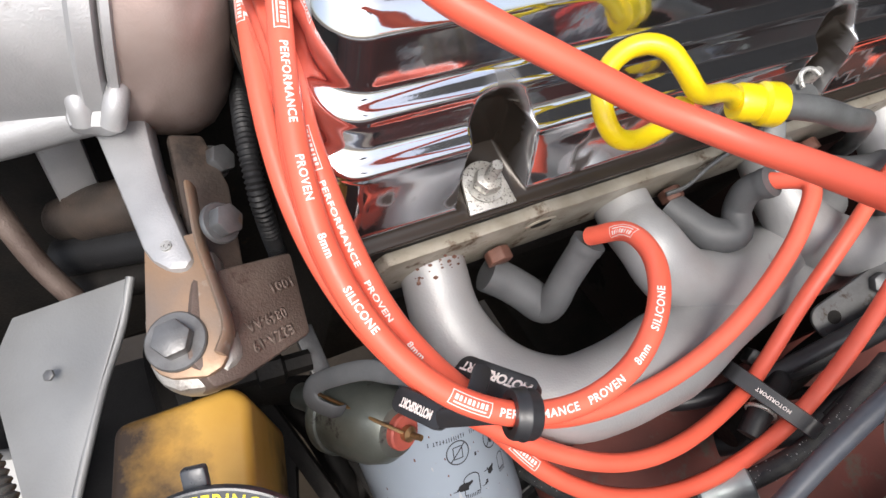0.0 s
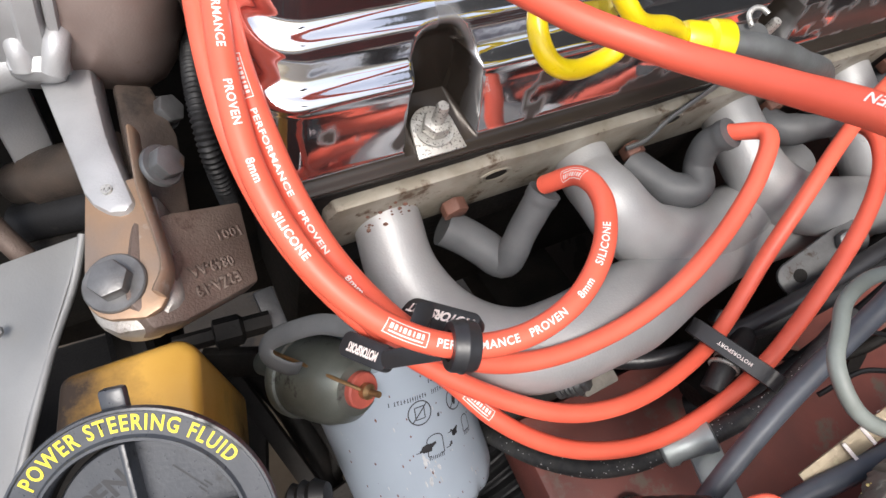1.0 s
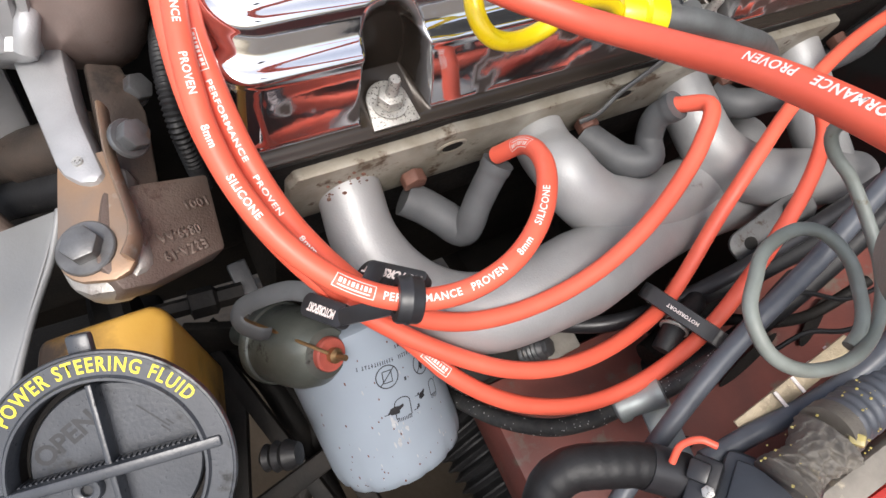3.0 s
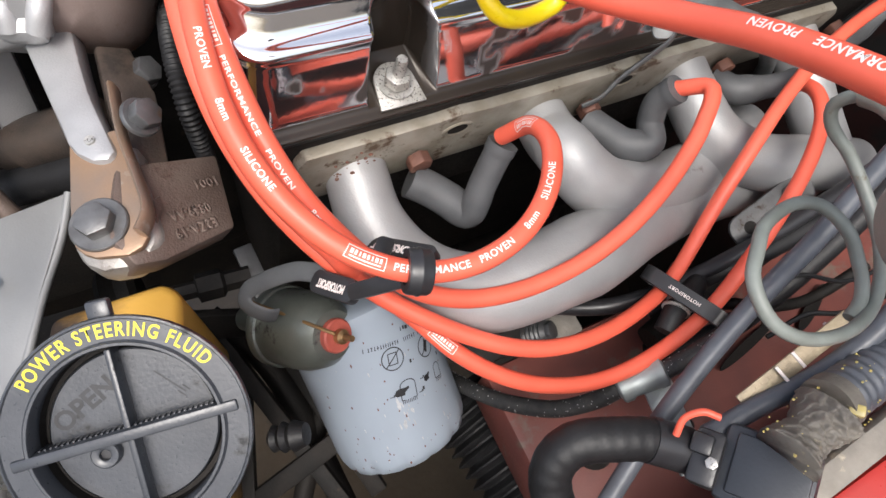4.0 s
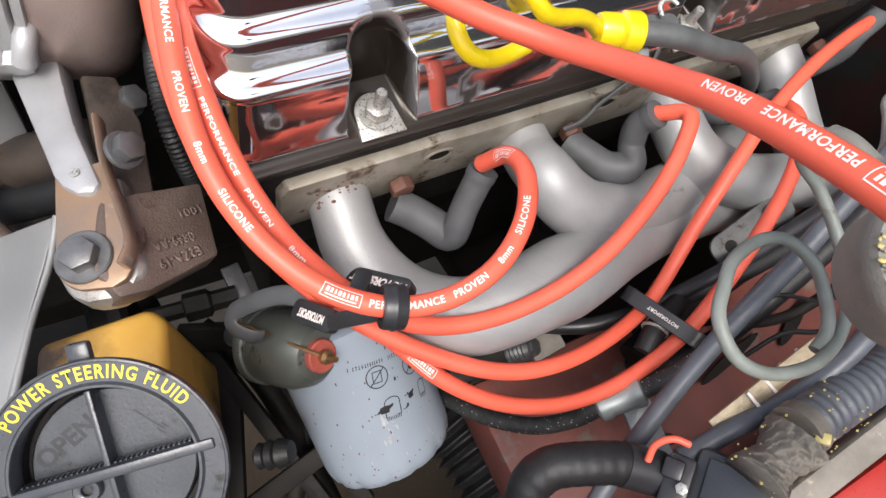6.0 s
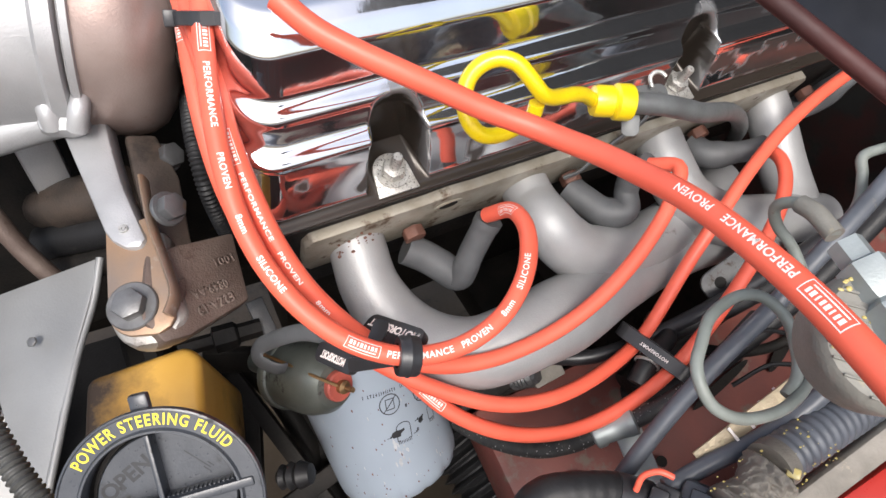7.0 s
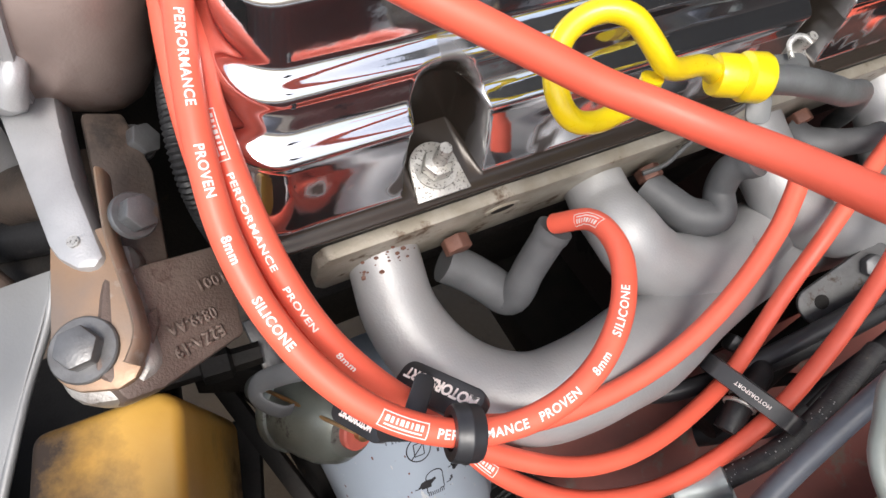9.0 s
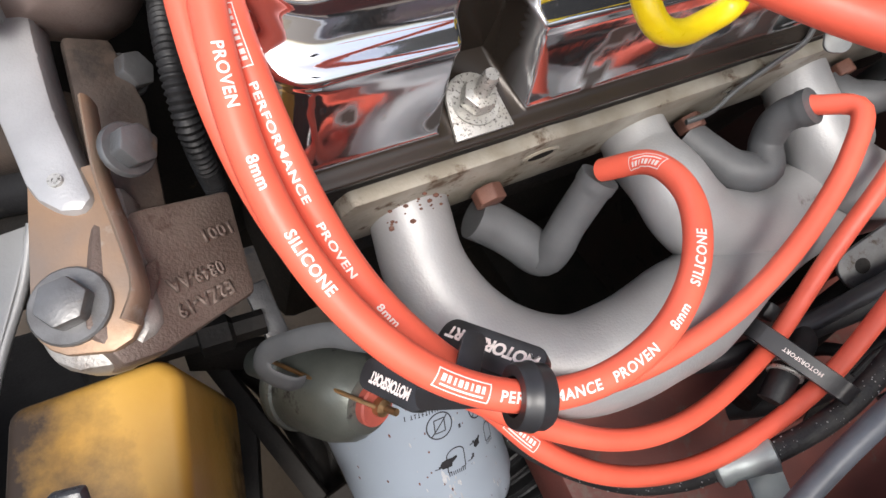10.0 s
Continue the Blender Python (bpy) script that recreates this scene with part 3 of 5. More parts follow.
for a in (0.055, 0.166, 0.277):
    slot = part("slot_rim", lathe([(0.0042, 0.0), (0.0058, 0.0006), (0.0066, 0.0), (0.0066, -0.002)], ENGINE @ Matrix.Translation((a, -0.0004, 0.0075)) @ pose(0, 0, 0, 90, 0, 0) @ Matrix.Diagonal((1.35, 0.8, 1, 1)), 24), M_FLANGE, header)
    # Black disc inside the rim paints the shade of the uncut hole.
    part("slot_shade", lathe([(0.0, 0.0002), (0.0044, 0.0002), (0.0044, -0.001)], ENGINE @ Matrix.Translation((a, -0.0004, 0.0075)) @ pose(0, 0, 0, 90, 0, 0) @ Matrix.Diagonal((1.35, 0.8, 1, 1)), 20), M_HEAD, slot)
specks = bmesh.new()
rs = random.Random(9)
for k in range(26):
    a, r = rs.uniform(-0.015, 0.012), rs.uniform(0.0003, 0.0011)
    q = eng(a, -0.002 - rs.random() * 0.008, 0.0165 - 28 * a * a - 0.002 * rs.random())
    bmesh.ops.create_icosphere(specks, subdivisions=1, radius=r, matrix=Matrix.Translation(q) @ Matrix.Diagonal((1.2, 1, 0.5, 1)))
tagged(part("rust_specks", specks, M_RUST, header, "rust specks at the first port"), kind="stuff")

# ---- plug wires ----
WIRE_R = 0.0044
WIRE_A = [(0.0465, 0.2674, 1.0540), (0.0398, 0.2481, 1.0422), (0.0334, 0.2287, 1.0303), (0.0279, 0.2093, 1.0182), (0.0231, 0.1897, 1.0058), (0.0193, 0.1702, 0.9932), (0.0169, 0.1506, 0.9802), (0.0171, 0.1311, 0.9669), (0.0218, 0.1125, 0.9533), (0.0316, 0.0958, 0.9399), (0.0467, 0.0819, 0.9283), (0.0668, 0.0726, 0.9206), (0.0900, 0.0699, 0.9185), (0.1126, 0.0750, 0.9219), (0.1308, 0.0885, 0.9278), (0.1426, 0.1085, 0.9309), (0.1466, 0.1302, 0.9240), (0.1417, 0.1456, 0.9071)]
WIRE_B = [(0.0285, 0.3159, 1.0362), (0.0254, 0.2839, 1.0289), (0.0244, 0.2647, 1.0239), (0.0239, 0.2451, 1.0178), (0.0228, 0.2251, 1.0106), (0.0229, 0.2047, 1.0021), (0.0235, 0.1843, 0.9920), (0.0229, 0.1641, 0.9804), (0.0245, 0.1451, 0.9673), (0.0282, 0.1279, 0.9520), (0.0352, 0.1138, 0.9350), (0.0459, 0.1031, 0.9174), (0.0591, 0.0949, 0.9001), (0.0751, 0.0883, 0.8847), (0.0954, 0.0839, 0.8745), (0.1181, 0.0817, 0.8703), (0.1413, 0.0818, 0.8706), (0.1642, 0.0841, 0.8740), (0.1862, 0.0889, 0.8799), (0.2069, 0.0961, 0.8876), (0.2262, 0.1053, 0.8966), (0.2441, 0.1166, 0.9064), (0.2587, 0.1319, 0.9154), (0.2517, 0.1476, 0.9068)]
WIRE_C = [(0.0356, 0.3122, 1.0275), (0.0281, 0.2866, 1.0129), (0.0222, 0.2624, 0.9987), (0.0177, 0.2396, 0.9848), (0.0147, 0.2181, 0.9712), (0.0133, 0.1981, 0.9578), (0.0139, 0.1796, 0.9446), (0.0169, 0.1625, 0.9314), (0.0223, 0.1469, 0.9182), (0.0301, 0.1325, 0.9053), (0.0401, 0.1194, 0.8929), (0.0522, 0.1073, 0.8811), (0.0660, 0.0963, 0.8702), (0.0811, 0.0863, 0.8603), (0.0969, 0.0775, 0.8515), (0.1130, 0.0704, 0.8437), (0.1298, 0.0661, 0.8371), (0.1472, 0.0648, 0.8315), (0.1647, 0.0659, 0.8266), (0.1820, 0.0687, 0.8228), (0.1985, 0.0726, 0.8203), (0.2140, 0.0769, 0.8198), (0.2279, 0.0817, 0.8218), (0.2403, 0.0875, 0.8269), (0.2517, 0.0937, 0.8349), (0.2629, 0.1002, 0.8452), (0.2749, 0.1067, 0.8568), (0.2886, 0.1135, 0.8684), (0.3043, 0.1215, 0.8790), (0.3225, 0.1309, 0.8879), (0.3439, 0.1408, 0.8951), (0.3688, 0.1511, 0.9005), (0.3974, 0.1612, 0.9042), (0.4299, 0.1711, 0.9064), (0.4661, 0.1808, 0.9071)]
WIRE_D = [(0.0181, 0.3156, 1.0323), (0.0190, 0.2852, 1.0220), (0.0199, 0.2666, 1.0155), (0.0203, 0.2479, 1.0088), (0.0203, 0.2289, 1.0015), (0.0213, 0.2099, 0.9937), (0.0214, 0.1907, 0.9853), (0.0181, 0.1711, 0.9761), (0.0167, 0.1519, 0.9659), (0.0183, 0.1339, 0.9537), (0.0242, 0.1197, 0.9383), (0.0345, 0.1132, 0.9184), (0.0442, 0.1101, 0.9001), (0.0527, 0.1092, 0.8806), (0.0651, 0.1046, 0.8648), (0.0777, 0.0931, 0.8524), (0.0891, 0.0785, 0.8423), (0.1040, 0.0678, 0.8304), (0.1213, 0.0597, 0.8199), (0.1409, 0.0540, 0.8120), (0.1619, 0.0505, 0.8076), (0.1837, 0.0497, 0.8076), (0.2052, 0.0511, 0.8116), (0.2256, 0.0543, 0.8186), (0.2448, 0.0594, 0.8278), (0.2628, 0.0664, 0.8381), (0.2802, 0.0741, 0.8488), (0.2972, 0.0826, 0.8596), (0.3140, 0.0921, 0.8700), (0.3302, 0.1036, 0.8791), (0.3454, 0.1177, 0.8857), (0.3578, 0.1355, 0.8872), (0.3647, 0.1552, 0.8809)]
WIRE_COIL = [(0.0496, 0.1531, 1.0433), (0.0594, 0.1426, 1.0355), (0.0719, 0.1336, 1.0291), (0.0856, 0.1257, 1.0228), (0.0995, 0.1184, 1.0161), (0.1127, 0.1106, 1.0101), (0.1250, 0.1016, 1.0067), (0.1348, 0.0904, 1.0055), (0.1418, 0.0767, 1.0073), (0.1456, 0.0600, 1.0114), (0.1474, 0.0403, 1.0174), (0.1470, 0.0169, 1.0229), (0.1446, -0.0102, 1.0278), (0.1395, -0.0408, 1.0315)]
BOOTS = [
    [(0.1006, 0.1643, 0.8759), (0.1101, 0.1591, 0.8707), (0.1186, 0.1530, 0.8651), (0.1265, 0.1457, 0.8600), (0.1299, 0.1432, 0.8679), (0.1343, 0.1449, 0.8789), (0.1395, 0.1465, 0.8895), (0.1449, 0.1480, 0.9001)],
    [(0.2154, 0.1716, 0.8783), (0.2218, 0.1596, 0.8755), (0.2293, 0.1483, 0.8734), (0.2409, 0.1424, 0.8760), (0.2452, 0.1513, 0.8839), (0.2466, 0.1522, 0.8970), (0.2504, 0.1456, 0.9085)],
    [(0.3230, 0.1820, 0.8740), (0.3290, 0.1680, 0.8740), (0.3487, 0.1592, 0.8779), (0.3587, 0.1562, 0.8799), (0.3647, 0.1552, 0.8809)],
    [(0.4350, 0.1900, 0.8700), (0.4440, 0.1830, 0.8830), (0.4500, 0.1780, 0.9000), (0.4661, 0.1808, 0.9071), (0.4691, 0.1813, 0.9111)],
]


def boot_radius(f):
    """Thick towards the plug, waisted past the elbow, with a lip where the wire enters."""
    r = 0.0096 - 0.0020 * min(1.0, max(0.0, (f - 0.30) / 0.35))
    r += 0.0007 * math.exp(-((f - 0.42) / 0.09) ** 2)
    if f > 0.93:
        r += 0.0006
    return r


def wire_with_boot(points, boot_path, label):
    w = thing("spark_plug_wire", points[-1], label, "wire", "red ignition wires")
    part("insulation", sweep(points, WIRE_R, 16, 0.003), M_RUBBER_RED, w)
    if boot_path:
        part("boot", sweep(boot_path, boot_radius, 20, 0.0015), M_BOOT, w, "dark grey angled rubber plug boot")
    return w


wires = [wire_with_boot(p, b, "red silicone spark plug wire with white print and a grey boot") for p, b in zip((WIRE_A, WIRE_B, WIRE_D, WIRE_C), BOOTS)]
coil_wire = thing("ignition_coil_wire", WIRE_COIL[-1], "thick red silicone coil wire with white print crossing above the engine", "wire", "red ignition wires")
part("insulation", sweep(WIRE_COIL, WIRE_R, 18, 0.003), M_RUBBER_RED, coil_wire)

A_MARKS = [('mark', 0.0877), ('PERFORMANCE', 0.1136), ('PROVEN', 0.1455), ('8mm', 0.1678), ('SILICONE', 0.1906), ('mark', 0.2385), ('PERFORMANCE', 0.2639), ('PROVEN', 0.2909), ('8mm', 0.3105), ('SILICONE', 0.3302), ('mark', 0.3766)]
B_MARKS = [('mark', 0.1672), ('PERFORMANCE', 0.1932), ('PROVEN', 0.2215), ('8mm', 0.2438)]
C_MARKS = [('mark', 0.081)]
D_MARKS = [('mark', 0.3413)]
COIL_MARKS = [('mark', 0.0285), ('PERFORMANCE', 0.0526), ('PROVEN', 0.0786)]


def print_on(w, points, marks, turn=0.0, back=False):
    """White print along a wire: words or the framed brand mark at their arc lengths."""
    for word, s0 in marks:
        if word == "mark":
            rows = [(0, 0.0024, 0.0150, 0.00035), (0, -0.0024, 0.0150, 0.00035), (-0.0075, 0, 0.00035, 0.0052), (0.0075, 0, 0.00035, 0.0052), (0, -0.0012, 0.0120, 0.0005)]
            rows += [(-0.0056 + 0.0016 * k, 0.0006, 0.0012 - 0.0003 * (k % 3), 0.0018) for k in range(8)]
            bm = cut_rows(long_cuts(bars(rows), 0.016, 6), 0.006, 5)
        else:
            tall = 0.0037 if back or (s0 < 0.22 and w is wires[0]) else 0.0040
            bm = cut_rows(flat_text(word, tall, 0.00009, 1.10), tall)
        if w is wires[1]:
            bm.transform(Matrix.Diagonal((1, 0.7, 1, 1)))
        part("lettering", on_wire(bm, points, WIRE_R, s0, turn, back=back), M_PRINT, w, "", False)


for w, points, marks, turn in (
    (wires[0], WIRE_A, A_MARKS, 0), (wires[1], WIRE_B, B_MARKS, -12), (wires[3], WIRE_C, C_MARKS, -50), (wires[2], WIRE_D, D_MARKS, 0)):
    print_on(w, points, marks, turn)
print_on(coil_wire, WIRE_COIL, COIL_MARKS, -30, True)


def oval_band(c, along, across, out, half_long, half_wide, bar, width):
    """A flat closed band round wires: a rounded loop of rectangular bar."""
    a, b, o = (Vector(v).normalized() for v in (along, across, out))
    bm = bmesh.new()
    rings = []
    n = 40
    for k in range(n):
        t = 2 * math.pi * k / n
        ca, sa = math.cos(t), math.sin(t)
        stretch = half_long - half_wide
        centre = Vector(c) + a * (half_wide * ca + (stretch if ca > 0 else -stretch)) + b * (half_wide * sa)
        outward = (a * ca + b * sa).normalized()
        rings.append([bm.verts.new(centre + outward * i + o * j) for i, j in ((-bar, -width), (bar, -width * 0.9), (bar * 1.1, width * 0.9), (-bar, width))])
    for k in range(n):
        r0, r1 = rings[k], rings[(k + 1) % n]
        for j in range(4):
            bm.faces.new((r0[j], r0[(j + 1) % 4], r1[(j + 1) % 4], r1[j]))
    return bm


def flat_on(bm, m):
    bm.transform(m)
    return bm


# separators that hold the wires
sep = thing("wire_separator", (0.066, 0.09, 0.905), "glossy black plastic wire separator clamped round the red wires", "wire separator", "wire separators")
TA = (Vector((0.0801, 0.0714, 0.9174)) - Vector((0.0531, 0.0780, 0.9257))).normalized()
VA = (PRINT_SIDE - Vector((0.0690, 0.0745, 0.9200))).normalized()
UA = VA.cross(TA).normalized()
SA, SB = Vector((0.0690, 0.0735, 0.9225)), Vector((0.0668, 0.0905, 0.8930))
SD = (SB - SA).normalized()
SC = TA.cross(SD).normalized()
if SC.dot(UA) < 0:
    SC = -SC
def bar_at(a, b, wide, thick, face, bevel):
    """A flat bar from a to b whose broad side looks along face."""
    a, b = Vector(a), Vector(b)
    d = (b - a).normalized()
    n = Vector(face)
    n = (n - d * n.dot(d)).normalized()
    m = Matrix.Translation((a + b) / 2) @ Matrix((d, n.cross(d), n)).transposed().to_4x4()
    return slab(rounded((b - a).length, wide, wide * 0.36, 5), thick, m, bevel, None, 2), m


def c_loop(c, axis, out, r0, r1, half, start, stop, ridge):
    """An open hook of flat bar round a wire, with a raised ridge along its middle."""
    ax = Vector(axis).normalized()
    o = Vector(out)
    o = (o - ax * o.dot(ax)).normalized()
    p = ax.cross(o)
    bm = bmesh.new()
    rows = []
    prof = [(r0, -half), (r1 - 0.0006, -half), (r1, -half * 0.75), (r1, -half * 0.22), (r1 + ridge, -half * 0.08), (r1 + ridge, half * 0.08), (r1, half * 0.22), (r1, half * 0.75), (r1 - 0.0006, half), (r0, half)]
    n = 36
    for k in range(n + 1):
        t = radians(start + (stop - start) * k / n)
        d = o * math.cos(t) + p * math.sin(t)
        rows.append([bm.verts.new(Vector(c) + d * r + ax * h) for r, h in prof])
    m = len(prof)
    for a, b in zip(rows, rows[1:]):
        for k in range(m):
            bm.faces.new((a[k], a[(k + 1) % m], b[(k + 1) % m], b[k]))
    bm.faces.new(rows[0])
    bm.faces.new(rows[-1][::-1])
    return bm


LOOP_C, LOOP_T = Vector((0.0663, 0.0728, 0.9207)), Vector((0.937, -0.270, -0.220))
UP_N, UP_F = Vector((0.0745, 0.0790, 0.9185)), Vector((0.0585, 0.1085, 0.9010))
LOW_N, LOW_F = Vector((0.0465, 0.0915, 0.8950)), Vector((0.0335, 0.1120, 0.8860))
part("loop", c_loop(LOOP_C, LOOP_T, VA, 0.0054, 0.0088, 0.0046, -165, 150, 0.0005), M_BLACK, sep)
plate, plate_m = bar_at(UP_N, UP_F, 0.0125, 0.0050, VA + Vector((0.35, 0, 0.1)), 0.0012)
part("plate", plate, M_BLACK, sep, "glossy black plate with white print")
part("lettering", flat_on(flat_text("MOTORSPORT", 0.0054, 0.00022, 0.9), plate_m @ pose(-0.0005, -0.0012, 0.0002, 0, 0, 0)), M_PRINT, sep, "white print", False)
plate, plate_m = bar_at(LOW_N, LOW_F, 0.0105, 0.0050, VA, 0.0012)
part("plate", plate, M_BLACK, sep, "glossy black plate with white print")
part("lettering", flat_on(flat_text("MOTORSPORT", 0.0050, 0.00022, 0.9), plate_m @ pose(0.0005, 0.0004, 0.0002, 0, 0, 0) @ Matrix.Diagonal((0.52, 1, 1, 1))), M_PRINT, sep, "white print", False)
strap, _ = bar_at((0.0640, 0.0975, 0.9155), (0.0545, 0.0850, 0.9165), 0.0070, 0.0026, VA, 0.0008)
part("web", strap, M_BLACK, sep)
strap, _ = bar_at((0.0630, 0.0790, 0.9110), (0.0440, 0.0930, 0.8940), 0.0070, 0.0040, VA, 0.0010)
part("web", strap, M_BLACK, sep)
sep2 = thing("wire_separator", (0.230, 0.070, 0.823), "black plastic wire separator holding two red wires apart", "wire separator", "wire separators")
CA, CB = Vector((0.2215, 0.0905, 0.8240)), Vector((0.2400, 0.0490, 0.8225))
CD = (CB - CA).normalized()
CV = (PRINT_SIDE - (CA + CB) / 2)
CV = (CV - CD * CV.dot(CD)).normalized()
CT = CV.cross(CD)
CA, CB = CA + CV * 0.0045, CB + CV * 0.0045
part("band", oval_band((CA + CB) / 2, CD, CV, CT, (CB - CA).length / 2 + 0.002, 0.0066, 0.0014, 0.0048), M_BLACK, sep2)
part("web", block((0.016, 0.009, 0.005), place((CA + CB) / 2, CT, CD), 0.001), M_BLACK_DULL, sep2)
part("lettering", flat_on(flat_text("MOTORSPORT", 0.0027, 0.00008, 1.1), Matrix.Translation((CA + CB) / 2 + CV * 0.0083) @ Matrix((-CD, -CT, CV)).transposed().to_4x4()), M_PRINT, sep2, "white print", False)
tie = thing("cable_tie", (0.026, 0.19, 1.01), "black nylon cable tie round the wire bundle", "cable tie")
TIE_X, TIE_U, TIE_W = Vector((0.987, -0.103, -0.127)), Vector((0.160, 0.463, 0.872)), Vector((-0.031, -0.880, 0.473))
TIE_C = Vector((0.0309, 0.2139, 1.0069))
part("strap", oval_band(TIE_C, TIE_X, TIE_W, TIE_U, 0.0165, 0.0215, 0.0008, 0.0030), M_BLACK, tie)
part("head", block((0.006, 0.007, 0.005), place(TIE_C - TIE_X * 0.0165 + TIE_W * 0.006, TIE_W, TIE_X), 0.0008), M_BLACK, tie)
part("tail", block((0.0012, 0.0060, 0.010), place(TIE_C + TIE_X * 0.0172 + TIE_W * 0.010, TIE_W, TIE_X), 0.0004), M_BLACK, tie)



def ripple(radius, amp, pitch, length):
    return lambda f: radius + amp * math.cos(2 * math.pi * f * length / pitch)


# ribbed loom behind the wires
LOOM = [(0.0166, 0.3589, 0.9147), (0.0140, 0.3126, 0.9271), (0.0103, 0.2755, 0.9333), (0.0072, 0.2474, 0.9328), (0.0054, 0.2279, 0.9255), (0.0048, 0.2169, 0.9117), (0.0059, 0.2143, 0.8921), (0.0076, 0.2202, 0.8670)]
solo("split_loom", sweep(LOOM, ripple(0.0045, 0.0005, 0.0026, spline(LOOM)[2]), 16, 0.0005), M_BLACK_DULL, "black corrugated split loom running behind the wires", "loom")

# ---- dipstick ----
dip = thing("dipstick", (0.23, 0.141, 0.962), "bright yellow oil dipstick with a looped handle", "dipstick")
part("handle", sweep([(0.1499, 0.1315, 0.9889), (0.1486, 0.1314, 0.9819), (0.1409, 0.1306, 0.9791), (0.1306, 0.1282, 0.9795), (0.1213, 0.1275, 0.9831), (0.1165, 0.1301, 0.9890), (0.1163, 0.1358, 0.9955), (0.1204, 0.1414, 1.0017), (0.1271, 0.1435, 1.0059), (0.1344, 0.1420, 1.0082), (0.1404, 0.1381, 1.0072), (0.1442, 0.1341, 1.0033), (0.1475, 0.1310, 0.9988), (0.1513, 0.1298, 0.9943), (0.1567, 0.1306, 0.9908), (0.1639, 0.1329, 0.9880), (0.1726, 0.1361, 0.9848), (0.1819, 0.1397, 0.9797), (0.1912, 0.1435, 0.9716)], 0.0036, 16, 0.002), M_YELLOW, dip)
DIP_AX = (Vector((0.2097, 0.1369, 0.9702)) - Vector((0.1912, 0.1435, 0.9716))).normalized()
part("ferrule", lathe([(0.0036, -0.001), (0.0072, 0), (0.0078, 0.002), (0.0078, 0.009), (0.0070, 0.010), (0.0090, 0.0115), (0.0092, 0.018), (0.0085, 0.0195), (0.005, 0.020)], place((0.1912, 0.1435, 0.9716), DIP_AX), 28), M_YELLOW, dip)
solo("dipstick_tube", sweep([(0.2097, 0.1369, 0.9702), (0.2250, 0.1329, 0.9679), (0.2412, 0.1316, 0.9620), (0.2584, 0.1336, 0.9535), (0.2777, 0.1398, 0.9444), (0.2987, 0.1484, 0.9331), (0.3209, 0.1583, 0.9182), (0.3438, 0.1688, 0.8997), (0.3665, 0.1802, 0.8773), (0.3870, 0.1944, 0.8505)], 0.0055, 16, 0.003), M_DIPTUBE, "dark grey steel dipstick tube bending down behind the header", "tube")

# ---- power steering reservoir ----
CAP_N = Vector((-0.1821, -0.6853, 0.7052)).normalized()
CAP_C = Vector((-0.0376, 0.0512, 0.9160))
CAP = place(CAP_C, CAP_N, (0.2844, 0.6498, 0.7049)) @ Matrix.Scale(0.978, 4)
res = thing("power_steering_reservoir", CAP_C - 0.09 * CAP_N, "amber translucent plastic power steering reservoir, grease and shade painted on one side", "reservoir")
part("tank", slab([(-0.045, -0.010), (0.044, -0.026), (0.052, -0.020), (0.052, 0.030), (-0.045, 0.052)], 0.11, place((-0.0470, 0.1030, 0.8500), (-0.06, -0.28, 0.95), (0.0, 1, 0)), 0.009, None, 4), M_AMBER, res)
part("neck", lathe([(0.0225, -0.075), (0.0215, -0.055), (0.0205, -0.046), (0.0195, -0.026)], place(CAP_C + Vector((-0.004, 0.003, 0)), (-0.10, -0.36, 0.92)), 40), M_AMBER, res)
cap = part("cap", lathe([(0.0, -0.0075), (0.0252, -0.0075), (0.0258, -0.0082), (0.0260, -0.0105), (0.0280, -0.0105), (0.0281, -0.0080), (0.0281, 0.0004), (0.0284, 0.0010), (0.0292, 0.0010), (0.0296, 0.0004), (0.0300, 0.0), (0.0362, 0.0), (0.0366, 0.0006), (0.0373, 0.0004), (0.0376, -0.0010), (0.0372, -0.0026), (0.0310, -0.0050), (0.0285, -0.0160)], CAP, 72), M_CAP, res, "black plastic screw cap with yellow lettering")

# Black lining carries the shade of the groove between rim and disc.
part("recess", lathe([(0.02585, -0.0080), (0.0262, -0.0102), (0.0278, -0.0102), (0.0279, -0.0060)], CAP, 64, None, False), M_HEAD, cap, "recess lining painted black for its shade")
part("grip_bar", slab([(-0.0340, -0.0018), (0.0340, -0.0018), (0.0340, 0.0018), (-0.0340, 0.0018)], 0.0115, CAP @ pose(0, 0, 0.0012, 0, 0, -74.5), 0.0006), M_CAP, cap)
teeth = bmesh.new()
for side in (-1, 1):
    for k in range(36):
        block((0.0007, 0.0005, 0.0030), CAP @ pose(0, 0, -0.0034, 0, 0, -74.5) @ Matrix.Translation((-0.0300 + 0.0017 * k, 0.0020 * side, 0)), 0.0, teeth)
tagged(part("knurling", teeth, M_CAP, cap), kind="stuff")
part("grip_bar", slab([(-0.0272, -0.0010), (0.0272, -0.0010), (0.0272, 0.0010), (-0.0272, 0.0010)], 0.0090, CAP @ pose(0, 0, -0.0012, 0, 0, 193.5), 0.0005), M_CAP, cap)
boss = part("boss", lathe([(0.0018, -0.0072), (0.0018, -0.0050), (0.0022, -0.0047), (0.0040, -0.0047), (0.0045, -0.0053), (0.0047, -0.0076)], CAP @ Matrix.Translation((-0.0082, 0.0084, 0)), 24), M_CAP, cap)
# Ink-black floor paints in the shade of the shallow boss hole.
part("hole", lathe([(0.0, -0.0065), (0.0018, -0.0065), (0.0018, -0.0072)], CAP @ Matrix.Translation((-0.0082, 0.0084, 0)), 16), M_INK, boss)
